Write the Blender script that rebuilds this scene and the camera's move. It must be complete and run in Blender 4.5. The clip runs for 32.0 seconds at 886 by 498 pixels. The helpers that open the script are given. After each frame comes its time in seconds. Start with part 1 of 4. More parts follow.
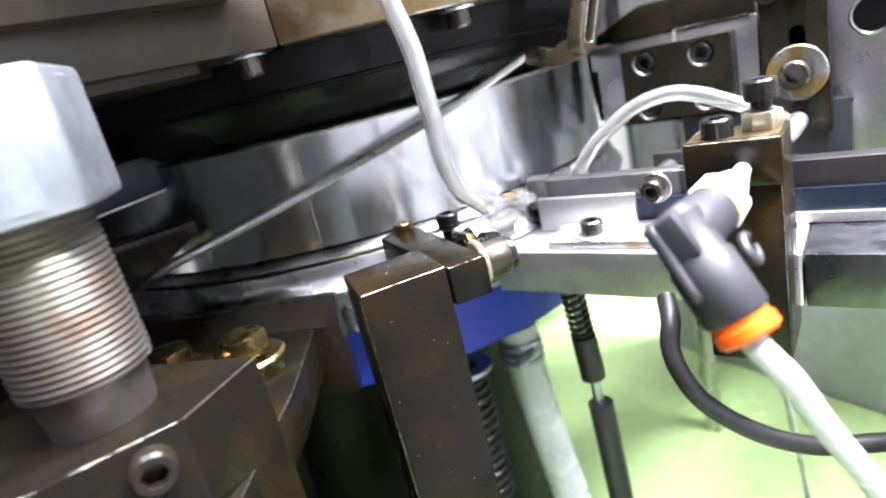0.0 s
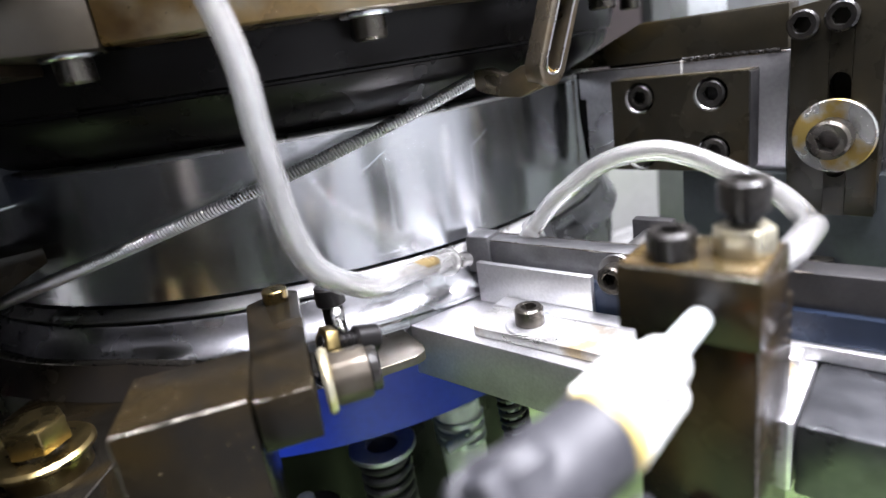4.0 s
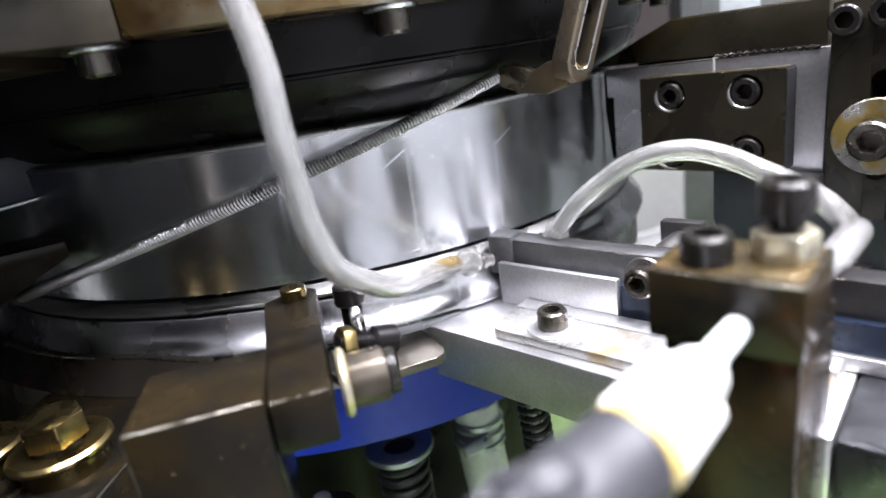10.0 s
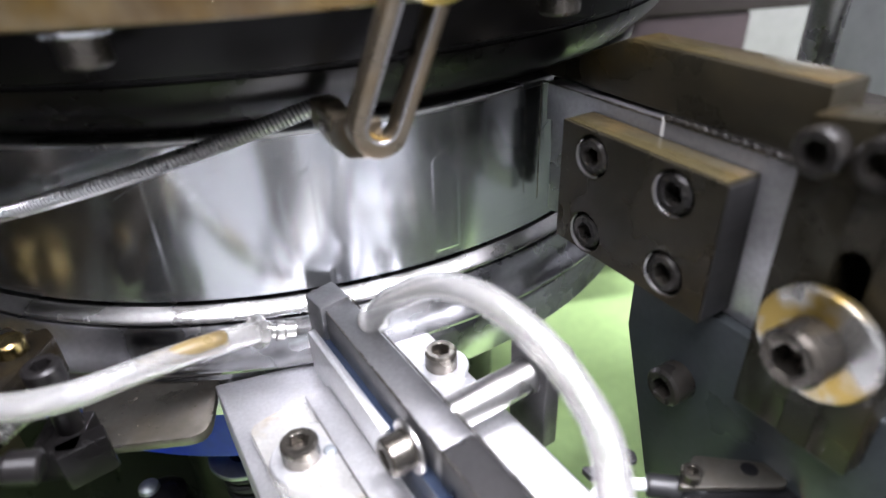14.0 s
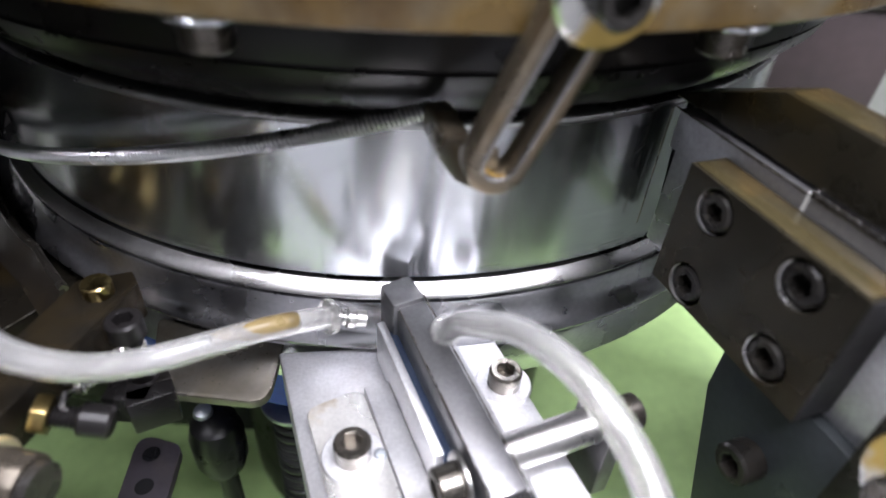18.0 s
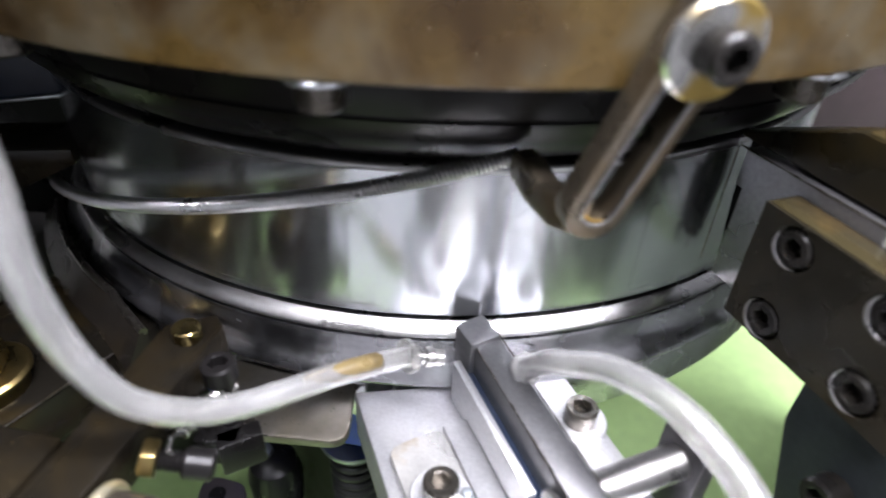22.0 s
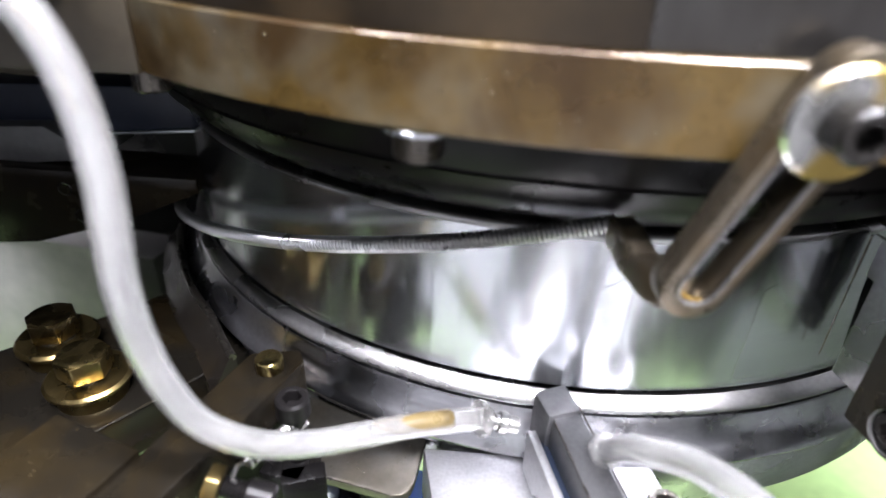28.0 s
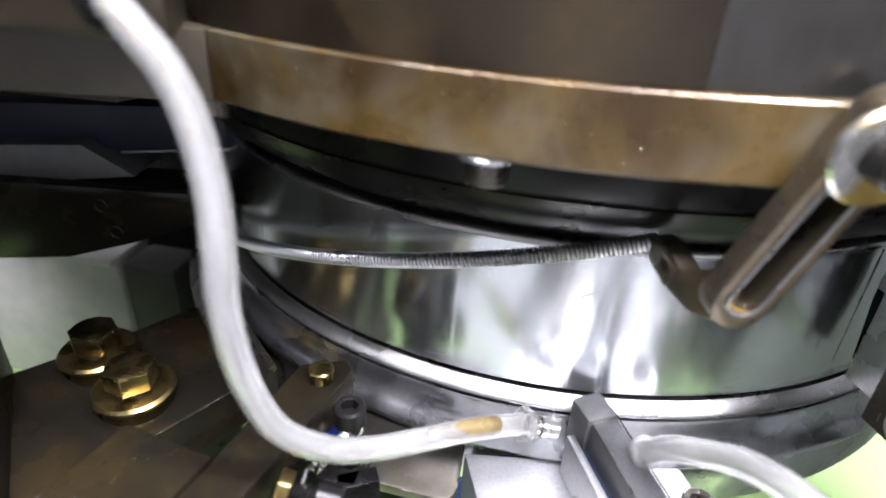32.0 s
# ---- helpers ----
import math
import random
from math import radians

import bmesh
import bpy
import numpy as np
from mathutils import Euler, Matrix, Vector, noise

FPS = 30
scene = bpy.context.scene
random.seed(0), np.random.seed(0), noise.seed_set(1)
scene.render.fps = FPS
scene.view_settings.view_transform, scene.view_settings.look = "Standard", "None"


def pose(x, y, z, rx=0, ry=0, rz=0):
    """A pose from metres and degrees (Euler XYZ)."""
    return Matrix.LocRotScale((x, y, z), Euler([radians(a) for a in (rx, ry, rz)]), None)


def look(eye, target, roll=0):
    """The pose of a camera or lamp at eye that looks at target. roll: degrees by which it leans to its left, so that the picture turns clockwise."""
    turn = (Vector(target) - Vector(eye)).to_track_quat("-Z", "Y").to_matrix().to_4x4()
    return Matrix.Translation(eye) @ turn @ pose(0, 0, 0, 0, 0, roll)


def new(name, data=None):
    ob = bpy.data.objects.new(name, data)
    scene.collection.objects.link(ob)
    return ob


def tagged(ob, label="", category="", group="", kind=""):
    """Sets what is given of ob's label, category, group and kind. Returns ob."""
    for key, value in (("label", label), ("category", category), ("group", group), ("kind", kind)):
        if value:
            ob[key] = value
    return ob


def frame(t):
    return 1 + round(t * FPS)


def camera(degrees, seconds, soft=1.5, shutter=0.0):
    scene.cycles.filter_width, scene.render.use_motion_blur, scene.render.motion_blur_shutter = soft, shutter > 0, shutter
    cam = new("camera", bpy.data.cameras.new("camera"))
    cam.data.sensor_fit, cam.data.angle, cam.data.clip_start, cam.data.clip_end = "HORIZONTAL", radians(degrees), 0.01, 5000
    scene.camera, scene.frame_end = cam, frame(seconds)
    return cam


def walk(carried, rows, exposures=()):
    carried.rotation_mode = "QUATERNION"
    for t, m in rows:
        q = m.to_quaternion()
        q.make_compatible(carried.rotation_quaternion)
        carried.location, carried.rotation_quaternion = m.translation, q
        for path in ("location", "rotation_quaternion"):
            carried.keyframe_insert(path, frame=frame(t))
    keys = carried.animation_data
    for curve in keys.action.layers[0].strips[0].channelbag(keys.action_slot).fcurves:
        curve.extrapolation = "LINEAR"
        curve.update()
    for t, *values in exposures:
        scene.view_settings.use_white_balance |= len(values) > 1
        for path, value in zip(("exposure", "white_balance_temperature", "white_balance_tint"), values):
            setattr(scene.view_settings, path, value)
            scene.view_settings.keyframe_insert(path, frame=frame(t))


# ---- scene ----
cam = camera(72.97, 32.0, shutter=0.4)
cam.data.dof.use_dof = True
cam.data.dof.focus_distance = 0.2
cam.data.dof.aperture_fstop = 8.0
PATH = [
    (0, -0.1603, -0.4177, 0.0708, 72.18, 13.11, -31.61),
    (0.5, -0.1299, -0.4052, 0.0659, 70.98, 11.06, -29.95),
    (1, -0.1121, -0.3942, 0.0678, 70.38, 9.53, -28.17),
    (1.5, -0.1023, -0.3901, 0.0677, 70.35, 9.45, -27.28),
    (2, -0.0971, -0.3879, 0.0735, 70.17, 9.10, -26.90),
    (2.5, -0.0874, -0.3855, 0.0731, 70.85, 8.30, -26.93),
    (3, -0.0832, -0.3844, 0.0743, 71.66, 8.20, -26.90),
    (3.5, -0.0839, -0.3834, 0.0742, 71.64, 8.27, -26.76),
    (5.5, -0.0827, -0.3830, 0.0738, 71.65, 8.42, -25.32),
    (6, -0.0828, -0.3826, 0.0747, 71.94, 8.28, -24.76),
    (6.5, -0.0830, -0.3807, 0.0738, 71.63, 8.19, -25.24),
    (7, -0.0825, -0.3812, 0.0749, 71.51, 8.32, -25.19),
    (7.5, -0.0817, -0.3813, 0.0731, 71.65, 8.32, -24.95),
    (8, -0.0817, -0.3816, 0.0729, 71.69, 8.49, -24.62),
    (8.5, -0.0828, -0.3819, 0.0741, 71.84, 8.30, -24.25),
    (9, -0.0827, -0.3806, 0.0733, 71.95, 8.35, -24.20),
    (9.5, -0.0825, -0.3802, 0.0734, 71.88, 8.38, -24.41),
    (10, -0.0824, -0.3790, 0.0730, 71.76, 8.16, -24.45),
    (10.5, -0.0818, -0.3800, 0.0722, 71.66, 8.23, -24.45),
    (11, -0.0816, -0.3781, 0.0747, 71.39, 8.20, -24.60),
    (11.5, -0.0672, -0.3772, 0.0836, 71.20, 8.51, -23.60),
    (12, -0.0507, -0.3691, 0.0902, 69.83, 7.98, -21.24),
    (12.5, -0.0262, -0.3628, 0.0939, 67.93, 7.64, -18.42),
    (13, 0.0047, -0.3602, 0.0975, 65.85, 5.84, -15.40),
    (13.5, 0.0282, -0.3504, 0.1028, 62.60, 4.57, -11.64),
    (15.5, 0.0432, -0.3124, 0.1199, 51.41, -2.92, -0.83),
    (16, 0.0380, -0.3191, 0.1227, 51.16, -3.49, 1.71),
    (16.5, 0.0342, -0.3174, 0.1239, 51.48, -3.44, 2.44),
    (17, 0.0305, -0.3172, 0.1231, 51.65, -3.32, 2.38),
    (17.5, 0.0298, -0.3145, 0.1240, 51.67, -3.64, 1.79),
    (18, 0.0303, -0.3172, 0.1234, 52.09, -3.53, 2.20),
    (18.5, 0.0282, -0.3170, 0.1260, 52.06, -3.68, 2.54),
    (19, 0.0262, -0.3168, 0.1255, 52.07, -3.65, 2.58),
    (19.5, 0.0255, -0.3165, 0.1263, 52.10, -3.64, 2.73),
    (20, 0.0251, -0.3176, 0.1270, 51.78, -3.50, 2.66),
    (20.5, 0.0255, -0.3185, 0.1275, 51.80, -3.53, 2.77),
    (21, 0.0253, -0.3181, 0.1263, 52.21, -3.48, 2.82),
    (21.5, 0.0235, -0.3174, 0.1258, 52.25, -3.07, 2.47),
    (22, 0.0115, -0.3200, 0.1279, 54.91, -2.02, 2.46),
    (22.5, -0.0120, -0.3193, 0.1200, 57.55, -0.79, 5.01),
    (23, -0.0175, -0.3266, 0.1214, 63.10, -1.33, 9.75),
    (23.5, 0.0006, -0.3225, 0.1271, 62.57, -1.15, 12.28),
    (24, 0.0155, -0.3250, 0.1294, 62.39, -1.63, 13.15),
    (24.5, 0.0214, -0.3222, 0.1295, 61.25, -1.93, 13.63),
    (26.5, 0.0166, -0.3182, 0.1277, 59.98, -1.99, 13.06),
    (27, 0.0143, -0.3158, 0.1284, 59.83, -1.96, 13.27),
    (27.5, 0.0136, -0.3162, 0.1276, 59.81, -2.12, 13.37),
    (28, 0.0145, -0.3168, 0.1262, 59.90, -2.09, 13.75),
    (28.5, 0.0137, -0.3159, 0.1263, 60.12, -2.18, 13.91),
    (29, 0.0124, -0.3162, 0.1277, 60.25, -2.15, 14.15),
    (29.5, 0.0111, -0.3161, 0.1277, 60.39, -2.31, 14.11),
    (30, 0.0113, -0.3164, 0.1268, 60.44, -2.22, 14.12),
    (30.5, 0.0107, -0.3159, 0.1258, 60.41, -2.24, 14.16),
    (31, 0.0087, -0.3162, 0.1275, 60.09, -2.28, 14.04),
    (31.5, 0.0070, -0.3165, 0.1283, 60.26, -2.44, 14.02),
    (32, -0.0024, -0.3294, 0.1319, 61.00, -2.88, 12.05),
]
EXPOSURES = [(0, 0.95), (1, 0.9), (2, 0.62), (3, 0.42), (9, 0.31), (13, 0.23), (16, -0.15), (18, -0.22), (21.5, -0.2), (23, 0.24), (24, 0.32), (32, 0.32)]
walk(cam, [(t, pose(x, y, z, rx, ry, rz)) for t, x, y, z, rx, ry, rz in PATH], EXPOSURES)

# ---- light and world ----
world = bpy.data.worlds.new("world")
scene.world = world
world.use_nodes = True
world.node_tree.nodes["Background"].inputs[0].default_value = (0.55, 0.6, 0.65, 1)
world.node_tree.nodes["Background"].inputs[1].default_value = 0.05
scene.view_settings.exposure = 0.0


def area_lamp(name, eye, target, sx, sy, watts, colour=(0.91, 0.9, 1.0)):
    data = bpy.data.lights.new(name, "AREA")
    data.shape, data.size, data.size_y, data.energy, data.color = "RECTANGLE", sx, sy, watts, colour
    ob = new(name, data)
    ob.matrix_world = look(eye, target)
    return ob


# ---- materials ----
def noise_mat(name, base, second=None, metal=0.0, rough=0.5, grain=400.0, stain=35.0, mix=0.5, bump=0.1, rough_var=0.12, stretch=(1, 1, 1), spec=0.5, coat=0.0, trans=0.0, ior=1.45, stain_lo=0.45, stain_hi=0.7, emit=None, by_object=False, film=None):
    """A surface with stains at one scale and grain at another, in the thing's own space."""
    m = bpy.data.materials.new(name)
    m.use_nodes = True
    nt = m.node_tree
    b = nt.nodes["Principled BSDF"]
    L = nt.links.new
    tc = nt.nodes.new("ShaderNodeTexCoord")
    mp = nt.nodes.new("ShaderNodeMapping")
    mp.inputs["Scale"].default_value = stretch
    L(tc.outputs["Object"], mp.inputs["Vector"])
    n1 = nt.nodes.new("ShaderNodeTexNoise")
    n1.inputs["Scale"].default_value, n1.inputs["Detail"].default_value = stain, 5
    n2 = nt.nodes.new("ShaderNodeTexNoise")
    n2.inputs["Scale"].default_value, n2.inputs["Detail"].default_value = grain, 3
    L(tc.outputs["Object"], n1.inputs["Vector"])
    L(mp.outputs[0], n2.inputs["Vector"])
    r1 = nt.nodes.new("ShaderNodeMapRange")
    r1.inputs["From Min"].default_value, r1.inputs["From Max"].default_value = stain_lo, stain_hi
    r1.inputs["To Max"].default_value = mix
    L(n1.outputs["Fac"], r1.inputs["Value"])
    c = nt.nodes.new("ShaderNodeMix")
    c.data_type = "RGBA"
    second = second or tuple(v * 0.6 for v in base)
    c.inputs["A"].default_value, c.inputs["B"].default_value = (*base, 1), (*second, 1)
    L(r1.outputs[0], c.inputs["Factor"])
    if film:
        colour, size, lo, hi = film
        n3 = nt.nodes.new("ShaderNodeTexNoise")
        n3.inputs["Scale"].default_value, n3.inputs["Detail"].default_value, n3.inputs["Distortion"].default_value = size, 6, 0.8
        L(tc.outputs["Object"], n3.inputs["Vector"])
        r3 = nt.nodes.new("ShaderNodeMapRange")
        r3.inputs["From Min"].default_value, r3.inputs["From Max"].default_value = lo, hi
        L(n3.outputs["Fac"], r3.inputs["Value"])
        c3 = nt.nodes.new("ShaderNodeMix")
        c3.data_type = "RGBA"
        L(r3.outputs[0], c3.inputs["Factor"])
        L(c.outputs["Result"], c3.inputs["A"])
        c3.inputs["B"].default_value = (*colour, 1)
        c = c3
    g = nt.nodes.new("ShaderNodeMix")
    g.data_type, g.blend_type = "RGBA", "MULTIPLY"
    g.inputs["Factor"].default_value = 0.35
    L(c.outputs["Result"], g.inputs["A"])
    L(n2.outputs["Fac"], g.inputs["B"])
    if by_object:
        oi = nt.nodes.new("ShaderNodeObjectInfo")
        hs = nt.nodes.new("ShaderNodeHueSaturation")
        rv = nt.nodes.new("ShaderNodeMapRange")
        rv.inputs["To Min"].default_value, rv.inputs["To Max"].default_value = 0.8, 1.2
        L(oi.outputs["Random"], rv.inputs["Value"])
        L(rv.outputs[0], hs.inputs["Value"])
        L(g.outputs["Result"], hs.inputs["Color"])
        L(hs.outputs[0], b.inputs["Base Color"])
    else:
        L(g.outputs["Result"], b.inputs["Base Color"])
    rr = nt.nodes.new("ShaderNodeMapRange")
    rr.inputs["From Min"].default_value, rr.inputs["From Max"].default_value = 0.3, 0.7
    rr.inputs["To Min"].default_value, rr.inputs["To Max"].default_value = max(0.02, rough - rough_var), min(1, rough + rough_var)
    L(n1.outputs["Fac"], rr.inputs["Value"])
    L(rr.outputs[0], b.inputs["Roughness"])
    b.inputs["Metallic"].default_value = metal
    b.inputs["Specular IOR Level"].default_value = spec
    b.inputs["Coat Weight"].default_value = coat
    b.inputs["Coat Roughness"].default_value = 0.12
    b.inputs["Transmission Weight"].default_value = trans
    b.inputs["IOR"].default_value = ior
    if emit:
        b.inputs["Emission Color"].default_value, b.inputs["Emission Strength"].default_value = (*emit[:3], 1), emit[3]
    if bump:
        bp = nt.nodes.new("ShaderNodeBump")
        bp.inputs["Strength"].default_value, bp.inputs["Distance"].default_value = bump, 0.0004
        L(n2.outputs["Fac"], bp.inputs["Height"])
        L(bp.outputs[0], b.inputs["Normal"])
    return m

DRUM = noise_mat("polished_steel", (0.66, 0.68, 0.71), (0.58, 0.6, 0.63), 1.0, 0.19, 900, 60, 0.5, 0.0, 0.03, (0.02, 0.02, 6))
bsdf = DRUM.node_tree.nodes["Principled BSDF"]
tangent = DRUM.node_tree.nodes.new("ShaderNodeTangent")
tangent.direction_type, tangent.axis = "RADIAL", "Z"
DRUM.node_tree.links.new(tangent.outputs[0], bsdf.inputs["Tangent"])
bsdf.inputs["Anisotropic"].default_value = 0.65
bsdf.inputs["Anisotropic Rotation"].default_value = 0.25
# fine scratches scatter a share of the light more widely
haze = DRUM.node_tree.nodes.new("ShaderNodeBsdfPrincipled")
haze.inputs["Base Color"].default_value = (0.62, 0.64, 0.66, 1)
haze.inputs["Metallic"].default_value, haze.inputs["Roughness"].default_value = 1.0, 0.38
haze.inputs["Anisotropic"].default_value, haze.inputs["Anisotropic Rotation"].default_value = 0.6, 0.25
DRUM.node_tree.links.new(tangent.outputs[0], haze.inputs["Tangent"])
blend = DRUM.node_tree.nodes.new("ShaderNodeMixShader")
blend.inputs[0].default_value = 0.2
DRUM.node_tree.links.new(bsdf.outputs[0], blend.inputs[1])
DRUM.node_tree.links.new(haze.outputs[0], blend.inputs[2])
DRUM.node_tree.links.new(blend.outputs[0], DRUM.node_tree.nodes["Material Output"].inputs["Surface"])
RING = noise_mat("bright_ring_steel", (0.5, 0.495, 0.49), (0.37, 0.365, 0.355), 1.0, 0.3, 700, 40, 0.4, 0.05)
SKIRT = noise_mat("ground_steel", (0.56, 0.56, 0.585), (0.42, 0.42, 0.445), 1.0, 0.27, 600, 45, 0.6, 0.05)
STEEL = noise_mat("plain_steel", (0.5, 0.49, 0.48), (0.33, 0.32, 0.3), 1.0, 0.3, 700, 60, 0.6, 0.08)
SPRING = noise_mat("spring_wire", (0.5, 0.5, 0.51), (0.37, 0.36, 0.35), 1.0, 0.36, 500, 50, 0.5, 0.03)
RAIL = noise_mat("grey_rail_steel", (0.22, 0.22, 0.225), (0.13, 0.13, 0.135), 0.9, 0.4, 900, 70, 0.7, 0.1)
BLACK = noise_mat("blackened_steel", (0.013, 0.011, 0.009), (0.024, 0.018, 0.0095), 0.05, 0.25, 600, 40, 0.8, 0.08, 0.1, spec=0.18, film=((0.02, 0.014, 0.0065), 28, 0.5, 0.7))
OLIVE = noise_mat("oily_dark_steel", (0.006, 0.0052, 0.004), (0.0125, 0.009, 0.0042), 0.0, 0.23, 600, 45, 0.8, 0.08, 0.09, spec=0.11, film=((0.0125, 0.0085, 0.0034), 28, 0.5, 0.7))
RINGBLK = noise_mat("black_oiled_ring", (0.0055, 0.005, 0.005), (0.009, 0.008, 0.008), 0.1, 0.3, 300, 40, 0.5, 0.03, 0.06, spec=0.2)
CASE = noise_mat("matt_black_ring", (0.004, 0.004, 0.0045), (0.0075, 0.007, 0.007), 0.0, 0.34, 500, 40, 0.5, 0.06, spec=0.17)
BROWN = noise_mat("oil_browned_bronze", (0.1, 0.063, 0.018), (0.115, 0.095, 0.06), 0.45, 0.36, 260, 48, 1.0, 0.3, 0.2, coat=0.3, stain_lo=0.44, stain_hi=0.62, film=((0.04, 0.021, 0.005), 22, 0.46, 0.6))
DBROWN = noise_mat("dark_oily_casting", (0.012, 0.0085, 0.005), (0.024, 0.0165, 0.008), 0.1, 0.36, 350, 30, 0.9, 0.12, 0.16, spec=0.3, film=((0.034, 0.022, 0.01), 20, 0.52, 0.66))
RAILDARK = noise_mat("darkened_steel", (0.075, 0.073, 0.074), (0.045, 0.043, 0.043), 0.75, 0.36, 900, 60, 0.7, 0.08)
ALU = noise_mat("milled_aluminium", (0.84, 0.84, 0.855), (0.58, 0.575, 0.565), 1.0, 0.42, 900, 45, 0.7, 0.12, 0.06)
ALUOIL = noise_mat("oil_stained_aluminium", (0.8, 0.79, 0.76), (0.42, 0.29, 0.12), 0.9, 0.34, 900, 60, 0.8, 0.06, stain_lo=0.52, stain_hi=0.62)
TUBE = noise_mat("clear_hose", (0.95, 0.95, 0.94), (0.9, 0.87, 0.8), 0.0, 0.19, 60, 25, 0.4, 0.0, 0.0, trans=0.89, ior=1.42, coat=1.0)
TUBE_OIL = noise_mat("oil_in_hose", (0.19, 0.115, 0.025), (0.11, 0.06, 0.012), 0.0, 0.3, 300, 80, 0.7, 0.0)
OILSTAIN = noise_mat("dried_oil_stain", (0.12, 0.09, 0.04), (0.07, 0.048, 0.018), 0.0, 0.32, 300, 160, 0.9, 0.04)
PU = noise_mat("milky_hose", (0.78, 0.82, 0.82), (0.7, 0.74, 0.74), 0.0, 0.3, 300, 30, 0.4, 0.02, trans=0.2)
WHITE = noise_mat("white_plastic", (0.6, 0.6, 0.58), (0.6, 0.57, 0.5), 0.0, 0.35, 300, 60, 0.3, 0.02)
PLASTIC = noise_mat("black_plastic", (0.021, 0.021, 0.025), (0.03, 0.03, 0.035), 0.0, 0.5, 900, 50, 0.5, 0.1)
ORANGE = noise_mat("orange_plastic", (0.9, 0.13, 0.01), (0.8, 0.1, 0.01), 0.0, 0.35, 300, 60, 0.3, 0.02)
BRASS = noise_mat("yellow_zinc_plate", (0.28, 0.215, 0.092), (0.15, 0.1, 0.036), 1.0, 0.31, 500, 90, 0.6, 0.06)
SEAL = noise_mat("yellowed_seal_plastic", (0.62, 0.48, 0.16), (0.45, 0.32, 0.08), 0.0, 0.35, 300, 60, 0.4, 0.02)
BLUE = noise_mat("blue_plastic", (0.008, 0.04, 0.5), (0.006, 0.03, 0.4), 0.0, 0.4, 300, 20, 0.4, 0.02)
GREEN = noise_mat("green_floor_paint", (0.235, 0.34, 0.14), (0.2, 0.29, 0.118), 0.0, 0.35, 90, 6, 0.6, 0.02, spec=0.4)
RUBBER = noise_mat("black_rubber", (0.012, 0.012, 0.013), (0.025, 0.025, 0.025), 0.0, 0.45, 500, 60, 0.5, 0.05)
SCREW = noise_mat("black_oxide_screw", (0.013, 0.012, 0.011), (0.028, 0.024, 0.019), 0.12, 0.26, 900, 120, 0.6, 0.05, spec=0.35)
DSCREW = noise_mat("oiled_steel_screw", (0.11, 0.1, 0.087), (0.06, 0.052, 0.04), 0.9, 0.27, 900, 120, 0.6, 0.06)
TEAL = noise_mat("grey_green_steel", (0.05, 0.058, 0.062), (0.034, 0.04, 0.043), 0.5, 0.36, 500, 30, 0.6, 0.06)
WALL = noise_mat("grey_wall_paint", (0.34, 0.34, 0.345), (0.29, 0.29, 0.3), 0.0, 0.6, 60, 3, 0.5, 0.02)
LEDRED = noise_mat("lit_orange_window", (0.6, 0.085, 0.008), (0.22, 0.022, 0.004), 0.0, 0.2, 300, 220, 0.9, 0.02, coat=1.0, emit=(1.0, 0.16, 0.01, 0.06))
REDLED = noise_mat("lit_red_lens", (0.9, 0.02, 0.02), (0.7, 0.02, 0.02), 0.0, 0.3, 300, 60, 0.3, 0.0, emit=(1.0, 0.01, 0.02, 3.0))
REAR = noise_mat("dark_brown_paint", (0.03, 0.0235, 0.025), (0.04, 0.029, 0.03), 0.0, 0.6, 120, 12, 0.6, 0.03, spec=0.12)
DARKPAINT = noise_mat("dark_grey_paint", (0.05, 0.048, 0.047), (0.036, 0.034, 0.033), 0.0, 0.45, 120, 12, 0.6, 0.03)
AGEDBRASS = noise_mat("oil_darkened_bolt", (0.15, 0.115, 0.055), (0.08, 0.058, 0.026), 1.0, 0.26, 500, 90, 0.7, 0.06)
CONCRETE = noise_mat("grey_concrete", (0.33, 0.33, 0.34), (0.25, 0.25, 0.26), 0.0, 0.5, 120, 4, 0.6, 0.05)
PALE = noise_mat("pale_cabinet_paint", (0.5, 0.49, 0.47), (0.4, 0.39, 0.36), 0.0, 0.45, 90, 8, 0.4, 0.02)
BLADE = noise_mat("bare_blade_steel", (0.42, 0.415, 0.425), (0.29, 0.28, 0.28), 0.9, 0.35, 700, 40, 0.5, 0.05)
INSERT = noise_mat("bright_nozzle_steel", (0.66, 0.68, 0.71), (0.58, 0.6, 0.63), 1.0, 0.24, 900, 60, 0.4, 0.012)
ZINC = noise_mat("zinc_plated_steel", (0.38, 0.41, 0.44), (0.29, 0.31, 0.33), 0.9, 0.38, 300, 40, 0.5, 0.05)
RUSTY = noise_mat("worn_rusty_steel", (0.14, 0.128, 0.115), (0.07, 0.042, 0.023), 0.8, 0.4, 300, 60, 0.8, 0.15)
ARM = noise_mat("oily_grey_bronze", (0.165, 0.138, 0.1), (0.17, 0.11, 0.045), 0.85, 0.33, 400, 70, 0.7, 0.1, coat=0.3)
PANEL = noise_mat("lamp_diffuser", (0.9, 0.9, 0.9), None, 0.0, 0.5, 100, 10, 0.1, 0.0, emit=(1, 0.98, 0.95, 6.0))
NUTZINC = noise_mat("ivory_zinc_plate", (0.6, 0.56, 0.42), (0.45, 0.36, 0.16), 0.85, 0.34, 400, 90, 0.6, 0.05, stain_lo=0.5, stain_hi=0.62)
SCUFFED = noise_mat("scuffed_dark_steel", (0.06, 0.057, 0.054), (0.025, 0.021, 0.017), 0.8, 0.3, 300, 25, 1.0, 0.1, 0.12, (1, 1, 0.15))
